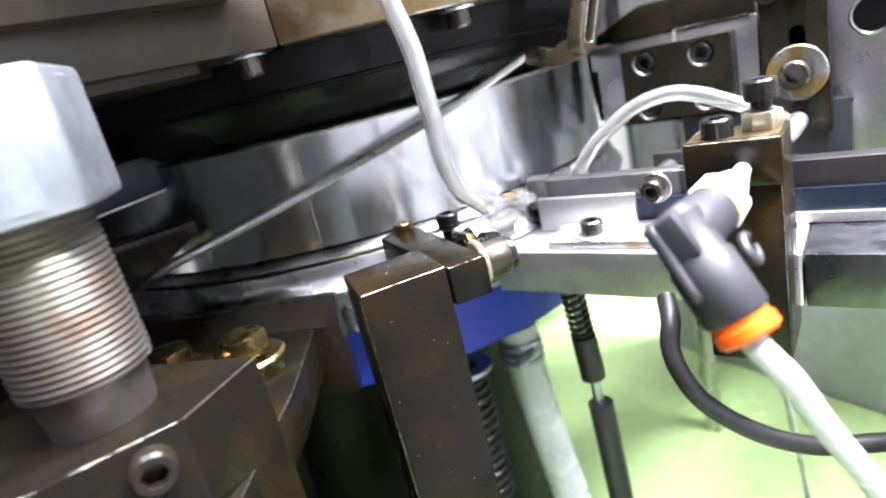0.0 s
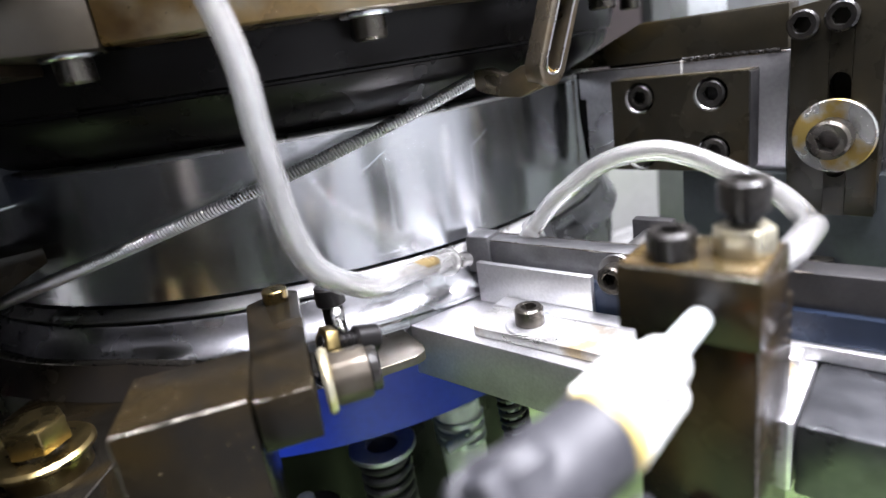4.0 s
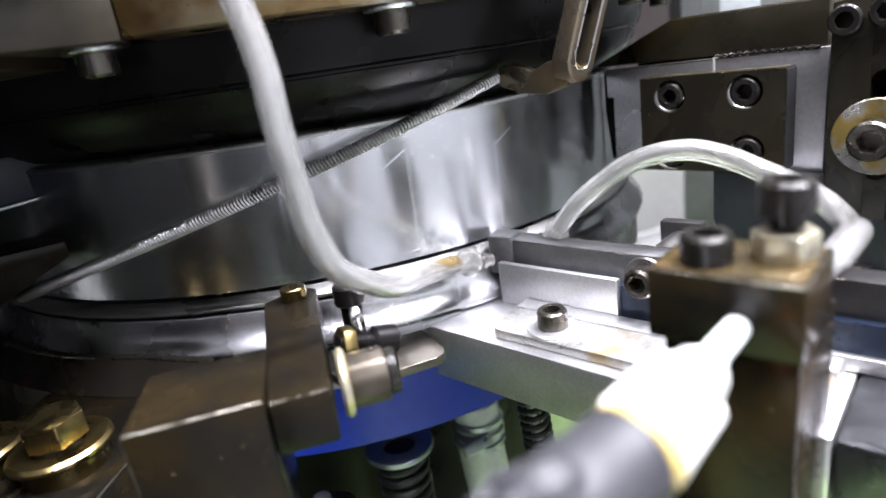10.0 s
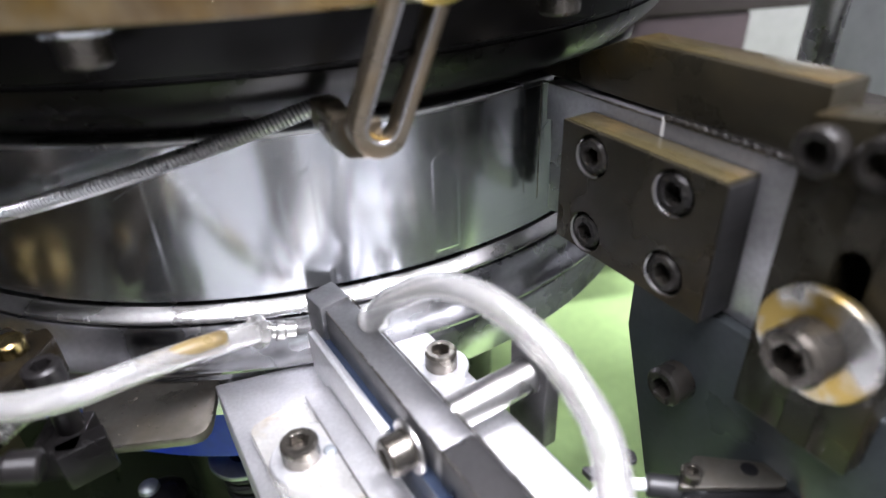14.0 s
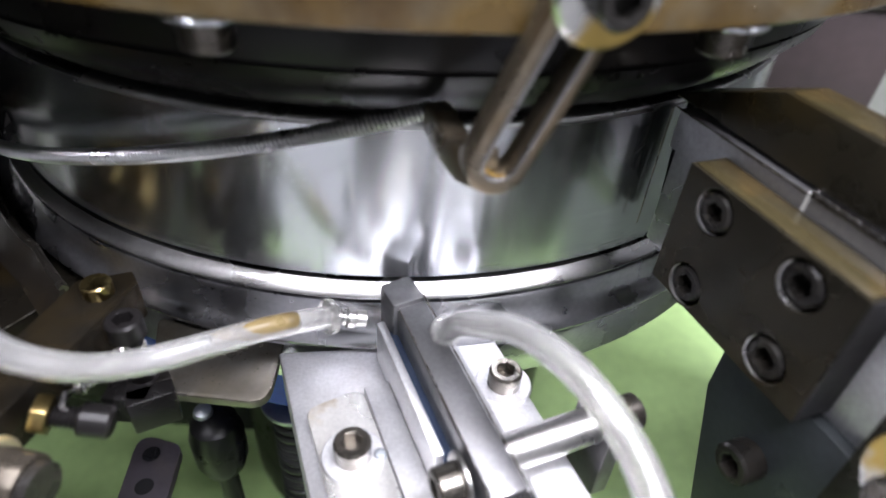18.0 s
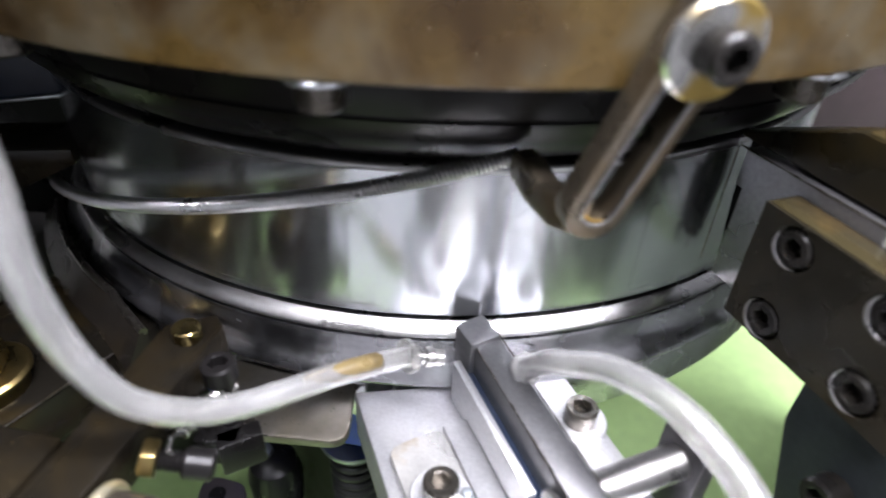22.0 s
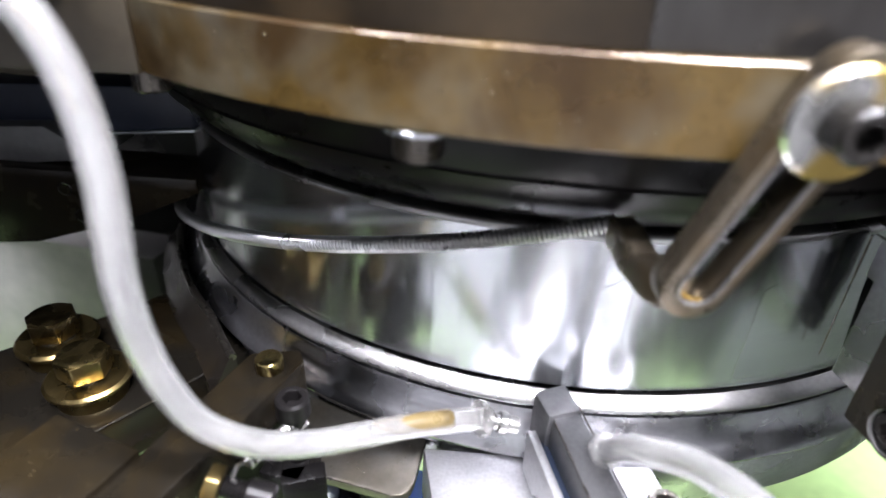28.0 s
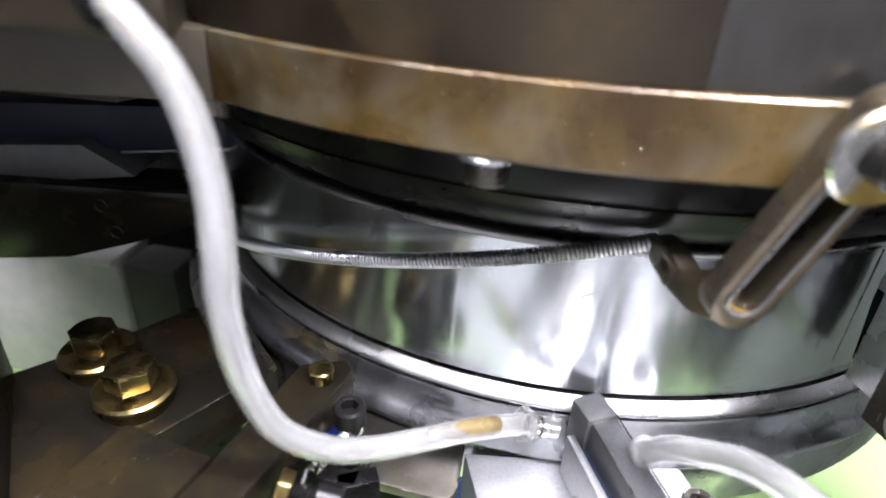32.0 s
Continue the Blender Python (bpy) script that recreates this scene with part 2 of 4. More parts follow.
GREYPANEL = noise_mat("grey_panel_paint", (0.42, 0.43, 0.45), (0.36, 0.37, 0.39), 0.0, 0.4, 80, 6, 0.5, 0.02)
MIDGREY = noise_mat("mid_grey_paint", (0.19, 0.19, 0.185), (0.15, 0.15, 0.15), 0.0, 0.45, 80, 6, 0.5, 0.02)
BRIGHTZINC = noise_mat("bright_zinc_nut", (0.78, 0.81, 0.84), (0.66, 0.69, 0.72), 0.25, 0.4, 300, 40, 0.5, 0.03)
DROP = noise_mat("oil_drop", (0.1, 0.07, 0.03), (0.08, 0.05, 0.015), 0.0, 0.08, 300, 60, 0.3, 0.0, 0.02, coat=1.0, trans=0.5)
WASHER = noise_mat("yellowed_zinc_washer", (0.5, 0.5, 0.48), (0.42, 0.3, 0.09), 0.9, 0.3, 200, 40, 1.0, 0.03, stain_lo=0.45, stain_hi=0.51)
VALVE = noise_mat("oily_grey_brown_casting", (0.028, 0.022, 0.014), (0.045, 0.035, 0.021), 0.2, 0.38, 350, 25, 0.9, 0.12, film=((0.018, 0.012, 0.005), 18, 0.5, 0.66))
GREYSHEET = noise_mat("grey_sheet_steel", (0.15, 0.15, 0.155), (0.09, 0.09, 0.095), 0.6, 0.5, 300, 20, 0.7, 0.08)
TAB = noise_mat("worn_dark_plate", (0.17, 0.16, 0.14), (0.09, 0.074, 0.05), 0.9, 0.34, 500, 50, 0.8, 0.08)
SLOT = noise_mat("dark_blue_fill", (0.02, 0.03, 0.055), (0.012, 0.018, 0.03), 0.3, 0.35, 300, 60, 0.6, 0.05)
HOLD = noise_mat("oiled_brown_steel", (0.018, 0.016, 0.0108), (0.03, 0.0245, 0.0135), 0.3, 0.28, 600, 45, 0.8, 0.08, 0.1, spec=0.4, film=((0.032, 0.0225, 0.0075), 24, 0.52, 0.7))
OILTOP = noise_mat("oil_pooled_steel", (0.042, 0.034, 0.016), (0.08, 0.052, 0.017), 0.3, 0.22, 300, 35, 1.0, 0.05, 0.08, coat=0.5, stain_lo=0.5, stain_hi=0.66)
SCUFPLATE = noise_mat("scuffed_plate", (0.14, 0.144, 0.155), (0.09, 0.09, 0.095), 0.95, 0.36, 300, 70, 0.9, 0.12, 0.15)
NAVY = noise_mat("dark_navy_cover", (0.014, 0.018, 0.03), (0.01, 0.012, 0.018), 0.0, 0.4, 300, 40, 0.5, 0.05, spec=0.3)
POST = noise_mat("glossy_blackened_steel", (0.011, 0.0095, 0.0075), (0.021, 0.015, 0.0075), 0.12, 0.22, 600, 40, 0.8, 0.08, 0.08, spec=0.22, film=((0.03, 0.02, 0.008), 30, 0.5, 0.66))
CEILING = noise_mat("dark_grey_ceiling", (0.08, 0.08, 0.085), (0.06, 0.06, 0.065), 0.0, 0.6, 60, 3, 0.5, 0.02)

WORNGLINT = noise_mat("worn_edge_and_glint", (0.2, 0.185, 0.165), (0.06, 0.05, 0.035), 0.9, 0.3, 900, 160, 1.0, 0.1, stain_lo=0.4, stain_hi=0.65)
LINK = noise_mat("dark_violet_steel", (0.035, 0.031, 0.036), (0.05, 0.042, 0.04), 0.5, 0.4, 400, 60, 0.7, 0.1)
KNOB = noise_mat("oily_knurled_steel", (0.07, 0.06, 0.047), (0.035, 0.026, 0.015), 0.7, 0.36, 500, 80, 0.8, 0.12)

# ---- mesh helpers, in millimetres ----
MM = 0.001
IDENT = Matrix.Identity(4)


def mm(x, y, z, rx=0, ry=0, rz=0):
    return pose(x, y, z, rx, ry, rz)


def axes(o, ex, ey, ez):
    """A pose from an origin and three axes, in millimetres."""
    m = Matrix((ex, ey, ez)).transposed().to_4x4()
    m.translation = o
    return m


def aim(o, ez, hint=(0, 0, 1)):
    """A pose at o whose z axis points along ez."""
    ez = Vector(ez).normalized()
    h = Vector(hint)
    if abs(ez.dot(h.normalized())) > 0.98:
        h = Vector((1, 0, 0))
    ex = h.cross(ez).normalized()
    return axes(o, ex, ez.cross(ex), ez)


def bevelled(bm, width, segments=2, angle=30):
    if width > 0:
        es = [e for e in bm.edges if len(e.link_faces) == 2 and e.calc_face_angle(0) > radians(angle)]
        bmesh.ops.bevel(bm, geom=es, offset=width, segments=segments, affect="EDGES", profile=0.5, clamp_overlap=True)
    return bm


def prism(poly, z0, z1, m=IDENT, bevel=0.5, holes=()):
    """A slab of the polygon's outline from z0 to z1."""
    bm = bmesh.new()
    lo = [bm.verts.new((x, y, z0)) for x, y in poly]
    hi = [bm.verts.new((x, y, z1)) for x, y in poly]
    n = len(poly)
    bm.faces.new(lo[::-1])
    bm.faces.new(hi)
    for i in range(n):
        bm.faces.new((lo[i], lo[(i + 1) % n], hi[(i + 1) % n], hi[i]))
    bmesh.ops.recalc_face_normals(bm, faces=bm.faces)
    bevelled(bm, bevel)
    bm.transform(m)
    return bm


def box(x0, x1, y0, y1, z0, z1, m=IDENT, bevel=0.5):
    return prism([(x0, y0), (x1, y0), (x1, y1), (x0, y1)], z0, z1, m, bevel)


def lathe(profile, n=48, m=IDENT, a0=0.0, a1=360.0, wave=None):
    """A turned body: (radius, height) pairs turned about z."""
    bm = bmesh.new()
    full = abs(a1 - a0) > 359.9
    k = n if full else n + 1
    rows = []
    for i in range(k):
        a = radians(a0 + (a1 - a0) * i / n)
        row = []
        for j, (r, z) in enumerate(profile):
            rr = r + (wave(j, a) if wave else 0)
            row.append(bm.verts.new((rr * math.sin(a), -rr * math.cos(a), z)))
        rows.append(row)
    for i in range(n):
        A, B = rows[i], rows[(i + 1) % k]
        for j in range(len(profile) - 1):
            vs = [A[j], B[j], B[j + 1], A[j + 1]]
            if profile[j][0] < 1e-6:
                vs = [A[j], B[j + 1], A[j + 1]]
            elif profile[j + 1][0] < 1e-6:
                vs = [A[j], B[j], A[j + 1]]
            bm.faces.new(vs)
    if not full:
        for row in (rows[0], rows[-1]):
            bm.faces.new(row)
    bmesh.ops.remove_doubles(bm, verts=bm.verts, dist=1e-5)
    bmesh.ops.recalc_face_normals(bm, faces=bm.faces)
    bm.transform(m)
    return bm


def cyl(r, z0, z1, m=IDENT, n=32, chamfer=0.4):
    c = min(chamfer, r * 0.4, (z1 - z0) * 0.4)
    return lathe([(0, z0), (r - c, z0), (r, z0 + c), (r, z1 - c), (r - c, z1), (0, z1)], n, m)


def disc_ring(r0, r1, z0, z1, m=IDENT, n=40, c=0.4):
    return lathe([(r0, z0), (r1 - c, z0), (r1, z0 + c), (r1, z1 - c), (r1 - c, z1), (r0 + c, z1), (r0, z1 - c), (r0, z0)], n, m)


def hexagon(af, z0, z1, m=IDENT, bevel=0.5):
    r = af / math.sqrt(3)
    return prism([(r * math.cos(radians(60 * i)), r * math.sin(radians(60 * i))) for i in range(6)], z0, z1, m, bevel)


def smooth_line(points, steps=8):
    """A rounded line through the points."""
    P = [Vector(p) for p in points]
    P = [P[0] * 2 - P[1]] + P + [P[-1] * 2 - P[-2]]
    out = []
    for i in range(1, len(P) - 2):
        a, b, c, d = P[i - 1 : i + 3]
        for s in range(steps):
            t = s / steps
            out.append(0.5 * (2 * b + (c - a) * t + (2 * a - 5 * b + 4 * c - d) * t * t + (3 * b - a - 3 * c + d) * t**3))
    out.append(P[-2])
    return out


def sweep(line, r, n=14, cap=True, inner=0.0):
    """A round bar or pipe along a line; r may be a function of the way along it."""
    bm = bmesh.new()
    line = [Vector(p) for p in line]
    rings = []
    up = Vector((0.13, 0.21, 0.97))
    tangents = [((line[min(i + 1, len(line) - 1)] - line[max(i - 1, 0)]).normalized()) for i in range(len(line))]
    side = tangents[0].cross(up).normalized()
    for i, p in enumerate(line):
        t = tangents[i]
        side = (side - t * side.dot(t)).normalized()
        other = t.cross(side)
        rad = r(i / (len(line) - 1)) if callable(r) else r
        rings.append([bm.verts.new(p + side * (rad * math.cos(2 * math.pi * k / n)) + other * (rad * math.sin(2 * math.pi * k / n))) for k in range(n)])
    for A, B in zip(rings, rings[1:]):
        for k in range(n):
            bm.faces.new((A[k], A[(k + 1) % n], B[(k + 1) % n], B[k]))
    if cap:
        bm.faces.new(rings[0][::-1])
        bm.faces.new(rings[-1])
    return bm


def coil(line, radius, wire, turns, n=6, per=10):
    """A wire wound about a line."""
    line = [Vector(p) for p in line]
    lens = [0.0]
    for a, b in zip(line, line[1:]):
        lens.append(lens[-1] + (b - a).length)
    up = Vector((0.1, 0.2, 0.97))
    pts = []
    total = int(turns * per)
    k = 0
    for i in range(total + 1):
        s = lens[-1] * i / total
        while k < len(line) - 2 and lens[k + 1] < s:
            k += 1
        f = (s - lens[k]) / max(1e-9, lens[k + 1] - lens[k])
        t = (line[k + 1] - line[k]).normalized()
        side = t.cross(up).normalized()
        other = t.cross(side)
        a = 2 * math.pi * i / per
        pts.append(line[k].lerp(line[k + 1], f) + side * (radius * math.cos(a)) + other * (radius * math.sin(a)))
    return sweep(pts, wire, n)


def pipe(line, r, r_in, n=18):
    """A hollow hose along a line."""
    bm = sweep(line, r, n, cap=False)
    inner = sweep(line, r_in, n, cap=False)
    for f in inner.faces:
        f.normal_flip()
    return joined(bm, inner)


def joined(*bms):
    out = bms[0]
    for b in bms[1:]:
        me = bpy.data.meshes.new("tmp")
        b.to_mesh(me)
        out.from_mesh(me)
        bpy.data.meshes.remove(me)
        b.free()
    return out


def rounded(poly, r, steps=5):
    """A polygon with its corners rounded; r is one radius or one for each corner."""
    out = []
    n = len(poly)
    for i in range(n):
        p, a, b = Vector(poly[i]), Vector(poly[i - 1]), Vector(poly[(i + 1) % n])
        rad = r[i] if isinstance(r, (list, tuple)) else r
        u, v = (a - p).normalized(), (b - p).normalized()
        if rad <= 0:
            out.append(tuple(p))
            continue
        half = u.angle(v) / 2
        d = min(rad / math.tan(half), (a - p).length * 0.49, (b - p).length * 0.49)
        s, e = p + u * d, p + v * d
        for k in range(steps + 1):
            t = k / steps
            out.append(tuple(s * (1 - t) ** 2 + p * 2 * t * (1 - t) + e * t * t))
    return out


def thing(name, label, category, base, group="", kind=""):
    """An Empty at a thing's base, in millimetres, to hold its parts."""
    ob = new(name)
    ob.empty_display_size = 0.005
    ob.location = Vector(base) * MM
    return tagged(ob, label, category, group, kind)


def to_mesh(name, bm, material, base=(0, 0, 0), sharp=35):
    bm.transform(Matrix.Scale(MM, 4) @ Matrix.Translation(-Vector(base)))
    me = bpy.data.meshes.new(name)
    bm.to_mesh(me)
    bm.free()
    me.materials.append(material)
    me.polygons.foreach_set("use_smooth", [True] * len(me.polygons))
    me.set_sharp_from_angle(angle=radians(sharp))
    return me


def base_of(ob):
    while ob.parent:
        ob = ob.parent
    return ob.location / MM


def part(name, bm, material, parent, label=""):
    """One mesh under a thing or under a part, given in the place's own millimetres."""
    ob = new(name, to_mesh(name, bm, material, base_of(parent)))
    ob.parent = parent
    return tagged(ob, label)


def solid(name, bm, material, label, category, kind="", group=""):
    """A thing of one mesh."""
    lo = [min(v.co[i] for v in bm.verts) for i in range(3)]
    hi = [max(v.co[i] for v in bm.verts) for i in range(3)]
    base = ((lo[0] + hi[0]) / 2, (lo[1] + hi[1]) / 2, lo[2])
    ob = new(name, to_mesh(name, bm, material, base))
    ob.location = Vector(base) * MM
    return tagged(ob, label, category, group, kind)


def oil_drops(parent, count, seed, place, size=0.35):
    """Tiny oil drops on a surface; place(random) gives a point and the surface's normal."""
    rnd = random.Random(seed)
    verts, faces = [], []
    for _ in range(count):
        o, nrm = place(rnd)
        m = aim(o, nrm)
        r = size * (0.35 + 0.65 * rnd.random() ** 2)
        k = len(verts)
        for rr, h in ((1.0, -0.1), (0.75, 0.3)):
            for i in range(7):
                a = 2 * math.pi * i / 7
                verts.append(m @ Vector((r * rr * math.cos(a), r * rr * math.sin(a), r * h)))
        verts.append(m @ Vector((0, 0, r * 0.45)))
        for i in range(7):
            j = (i + 1) % 7
            faces.append((k + i, k + j, k + 7 + j, k + 7 + i))
            faces.append((k + 7 + i, k + 7 + j, k + 14))
    me = bpy.data.meshes.new("oil_drops")
    base = base_of(parent)
    me.from_pydata([tuple((v - base) * MM) for v in verts], [], faces)
    me.materials.append(DROP)
    me.polygons.foreach_set("use_smooth", [True] * len(me.polygons))
    ob = new("oil_drops", me)
    ob.parent = parent
    return tagged(ob, "tiny glossy oil drops", kind="stuff")


def worn_lit_edge(parent, a, b, r=0.35, n=14, seed=3):
    """A thin rubbed-bare edge between two corners, of uneven width; it also puts in the edge's highlight."""
    rnd = random.Random(seed)
    a, b = Vector(a), Vector(b)
    width = [r * (0.55 + 0.6 * rnd.random()) for _ in range(n + 1)]
    line = [a.lerp(b, k / n) for k in range(n + 1)]
    return part("worn_lit_edge", sweep(line, lambda t: width[round(t * n)], 6), WORNGLINT, parent, "rubbed bare edge with its highlight put in")


def cap_screw(parent, o, ez, size=6, material=SCREW, name="cap_screw", sink=0.0, washer=None, label=""):
    """A socket head screw whose head stands on o and points along ez."""
    r, h = size * 0.8, size * 1.0
    m = aim(o, ez) @ Matrix.Rotation(0.4, 4, "Z")
    s = r * 0.6
    head = lathe([(0, -sink - 0.3), (r, -sink - 0.3), (r, h * 0.88), (r - 0.12 * r, h), (s, h), (s * 0.96, h - 0.2), (s * 0.96, h * 0.35), (0, h * 0.3)], 36, m, wave=lambda j, a: 0.02 * r * math.cos(a * 36) if j in (1, 2) else 0)
    ob = part(name, head, material, parent, label)
    rh = size * 0.82 / math.sqrt(3)
    inner = bmesh.new()
    top, bot = [], []
    for i in range(36):
        a = 2 * math.pi * i / 36
        k = abs((math.degrees(a) % 60) - 30)
        rr = rh * math.cos(radians(30)) / math.cos(radians(30 - k))
        top.append(inner.verts.new((s * 0.99 * math.cos(a), s * 0.99 * math.sin(a), h - 0.05)))
        bot.append(inner.verts.new((rr * math.cos(a), rr * math.sin(a), h - 0.15)))
    low = [inner.verts.new((v.co.x, v.co.y, h * 0.36)) for v in bot]
    for i in range(36):
        j = (i + 1) % 36
        inner.faces.new((top[i], top[j], bot[j], bot[i]))
        inner.faces.new((bot[i], bot[j], low[j], low[i]))
    inner.faces.new(low)
    bmesh.ops.recalc_face_normals(inner, faces=inner.faces)
    for f in inner.faces:
        f.normal_flip()
    inner.transform(m)
    part("socket", inner, material, ob)
    if washer:
        wr, wh, wm = washer
        part("washer", disc_ring(size * 0.52, wr, -wh, 0, aim(o, ez)), wm, parent)
    return ob


def hex_bolt(parent, o, ez, af=16, h=7, material=BRASS, washer=0, turn=0.0, washer_h=3, rim=None):
    m = aim(o, ez) @ Matrix.Rotation(turn, 4, "Z")
    r = af / math.sqrt(3)
    rim = rim or material
    body = hexagon(af, 1.2, h - 0.8, m, 0.5)
    crown = lathe([(0, h - 1.6), (af * 0.5, h - 1.6), (af * 0.49, h - 0.4), (af * 0.42, h), (0, h)], 36, m)
    ob = part("bolt_head", joined(body, crown), material, parent)
    part("spring_washer", cyl(af * 0.47, -0.3, 1.6, m), SCREW, ob)
    if washer:
        part("washer", disc_ring(af * 0.33, washer, -washer_h, 0, m, c=1.0), rim, parent)
        part("spacer", cyl(washer * 0.82, -washer_h - 6, -washer_h, m), rim, parent)
    return ob

# ---- the room ----
FLOOR_Z = -300
GROUND_Z = -900
solid("ground", box(-3000, 3000, -3000, 1600, GROUND_Z - 40, GROUND_Z, bevel=0), CONCRETE, "grey concrete shop floor", "floor", "structure")
solid("machine_bed", box(-900, 1100, -520, 900, GROUND_Z, FLOOR_Z, bevel=4), GREEN, "glossy pale green painted machine bed", "machine bed", "structure")
solid("wall_back", box(-3000, 3000, 1500, 1600, GROUND_Z, 2200, bevel=0), WALL, "grey painted wall", "wall", "structure")
for x0, x1, z0, z1 in ((-3000, -100, GROUND_Z, 2200), (2900, 3000, GROUND_Z, 2200), (-100, 2900, GROUND_Z, -100), (-100, 2900, 1800, 2200)):
    solid("wall_front", box(x0, x1, -3100, -3000, z0, z1, bevel=0), WALL, "grey painted wall", "wall", "structure")
window = thing("fill_opening", "unseen opening added for side light", "window", (1400, -3050, -100), kind="structure")
for x0, x1, z0, z1 in ((-100, -50, -100, 1800), (2850, 2900, -100, 1800), (-50, 2850, -100, -50), (-50, 2850, 1750, 1800), (900, 940, -50, 1750), (1880, 1920, -50, 1750)):
    part("fill_frame", box(x0, x1, -3080, -3020, z0, z1, bevel=3), WHITE, window)
area_lamp("side_fill", (1.4, -3.1, 0.85), (1.4, 0, 0.6), 2.9, 1.8, 20, (0.88, 0.95, 1.0))
solid("wall_left", box(-3100, -3000, -3000, 1600, GROUND_Z, 2200, bevel=0), WALL, "grey painted wall", "wall", "structure")
solid("wall_right", box(3000, 3100, -3000, 1600, GROUND_Z, 2200, bevel=0), WALL, "grey painted wall", "wall", "structure")
solid("ceiling", box(-3100, 3100, -3100, 1600, 2200, 2280, bevel=0), CEILING, "dark grey ceiling", "ceiling", "structure")
panel = thing("side_panel", "pale grey painted panel beside the machine", "panel", (335, -80, FLOOR_Z))
part("panel_sheet", box(330, 345, -330, 35, FLOOR_Z, 500, bevel=3), GREYPANEL, panel)
rear = thing("rear_housing", "black rear machine housing", "machine housing", (305, 230, FLOOR_Z))
part("housing_body", box(175, 432, 150, 300, 10, 600, bevel=3), REAR, rear)
part("housing_edge", box(432.4, 467, 150, 300, 10, 600, bevel=3), CASE, rear, "black upright edge of the housing")
part("lower_housing", box(175, 372, 152, 298, FLOOR_Z + 135, 9.8, bevel=3), REAR, rear)
part("housing_leg", box(180, 210, 265, 295, FLOOR_Z, FLOOR_Z + 134.8, bevel=2), REAR, rear)
part("housing_leg", box(338, 368, 265, 295, FLOOR_Z, FLOOR_Z + 134.8, bevel=2), REAR, rear)
part("housing_rib", box(262, 274, 144, 150.2, 10, 600, bevel=2), REAR, rear, "upright rib on the housing")
back_panel = thing("rear_partition", "grey sheet-metal partition standing behind the machine", "partition", (650, 448, FLOOR_Z))
part("panel_sheet", box(300, 1090, 440, 455, FLOOR_Z, 250, bevel=2), MIDGREY, back_panel)
part("panel_post", box(748, 768, 424, 439.8, FLOOR_Z, 250, bevel=2), TEAL, back_panel, "dark green upright post")
part("panel_post", box(768.4, 792, 424, 439.8, FLOOR_Z, 250, bevel=2), GREYPANEL, back_panel, "pale upright post")
part("floor_sheet", box(300, 1090, 285, 424.5, FLOOR_Z + 0.1, FLOOR_Z + 4, bevel=1), MIDGREY, back_panel, "pale grey sheet on the bed")
part("panel_foot", box(300, 1090, 425, 439.8, FLOOR_Z, FLOOR_Z + 14, bevel=2), MIDGREY, back_panel)
cabinet = thing("guard_cabinet", "pale painted sheet-metal cabinet behind the bracket", "cabinet", (-340, -65, FLOOR_Z))
part("front_panel", box(-520, -236, -80, -50, -150, -50, bevel=3), PALE, cabinet)
part("end_panel", box(-235, -202, -78, -50, -150, -50, bevel=3), DARKPAINT, cabinet, "dark grey end panel")
part("cabinet_leg", box(-500, -470, -78, -52, FLOOR_Z, -150.2, bevel=2), PALE, cabinet)
part("top_lip", box(-520, -236, -84, -50, -49.8, -46, bevel=1), PALE, cabinet)
guard = thing("dark_baffle", "added dark sheet that holds off light from the left", "guard", (-470, -500, GROUND_Z))
part("baffle_sheet", box(-560, -530, -1100, 600, GROUND_Z, 700, bevel=3), CASE, guard)

indicator = thing("indicator_lamp", "small lit red indicator lamp on the dark sheet", "indicator lamp", (-529, 118, 40))
part("bezel", disc_ring(5, 9, 0, 4, aim((-530, 118, 40), (1, 0, 0))), CASE, indicator)
part("lens", lathe([(0, 0), (6, 0), (6, 4), (4.5, 6.5), (0, 7.5)], 24, aim((-530, 118, 40), (1, 0, 0))), REDLED, indicator, "lit red lens")


def ceiling_light(x, y, sx, sy, watts):
    lamp = thing("ceiling_light", "long white panel light on the ceiling", "ceiling light", (x, y, 2150), "ceiling lights")
    part("housing", box(x - sx / 2 - 20, x + sx / 2 + 20, y - sy / 2 - 20, y + sy / 2 + 20, 2160, 2200), WHITE, lamp)
    part("diffuser", box(x - sx / 2, x + sx / 2, y - sy / 2, y + sy / 2, 2150, 2160), PANEL, lamp, "glowing white diffuser")
    area_lamp("ceiling_lamp", (x * MM, y * MM, 2.14), (x * MM, y * MM, 0), sx * MM, sy * MM, watts)


LAMPS = [(-500, -1300, 1300, 180, 72), (950, -1300, 1300, 180, 248), (-500, -450, 1300, 180, 60), (950, -450, 1300, 180, 220)]
for row in LAMPS:
    ceiling_light(*row)

# ---- the rotary head ----
PITCH = 15
drum = thing("rotating_drum", "polished steel drum turning in the machine, with steel inserts", "drum", (0, 0, -42))
part("shell", lathe([(150, 1.2), (176.6, 1.2), (177, 1.6), (177, 52.4), (175.6, 54.0), (120, 54.0)], 240), DRUM, drum, "mirror-polished steel shell")
part("bright_lip", lathe([(172, 54.3), (174.6, 54.3), (176.0, 54.0), (176.8, 53.4), (177.15, 52.5), (177.15, 51.8), (176.6, 51.8), (172, 54.1)], 240), RING, drum, "bright chamfered lip")
part("gap_ring", lathe([(150, 1.3), (171, 1.3), (171, -0.6), (150, -0.6)], 120), CASE, drum, "dark gap below the shell")
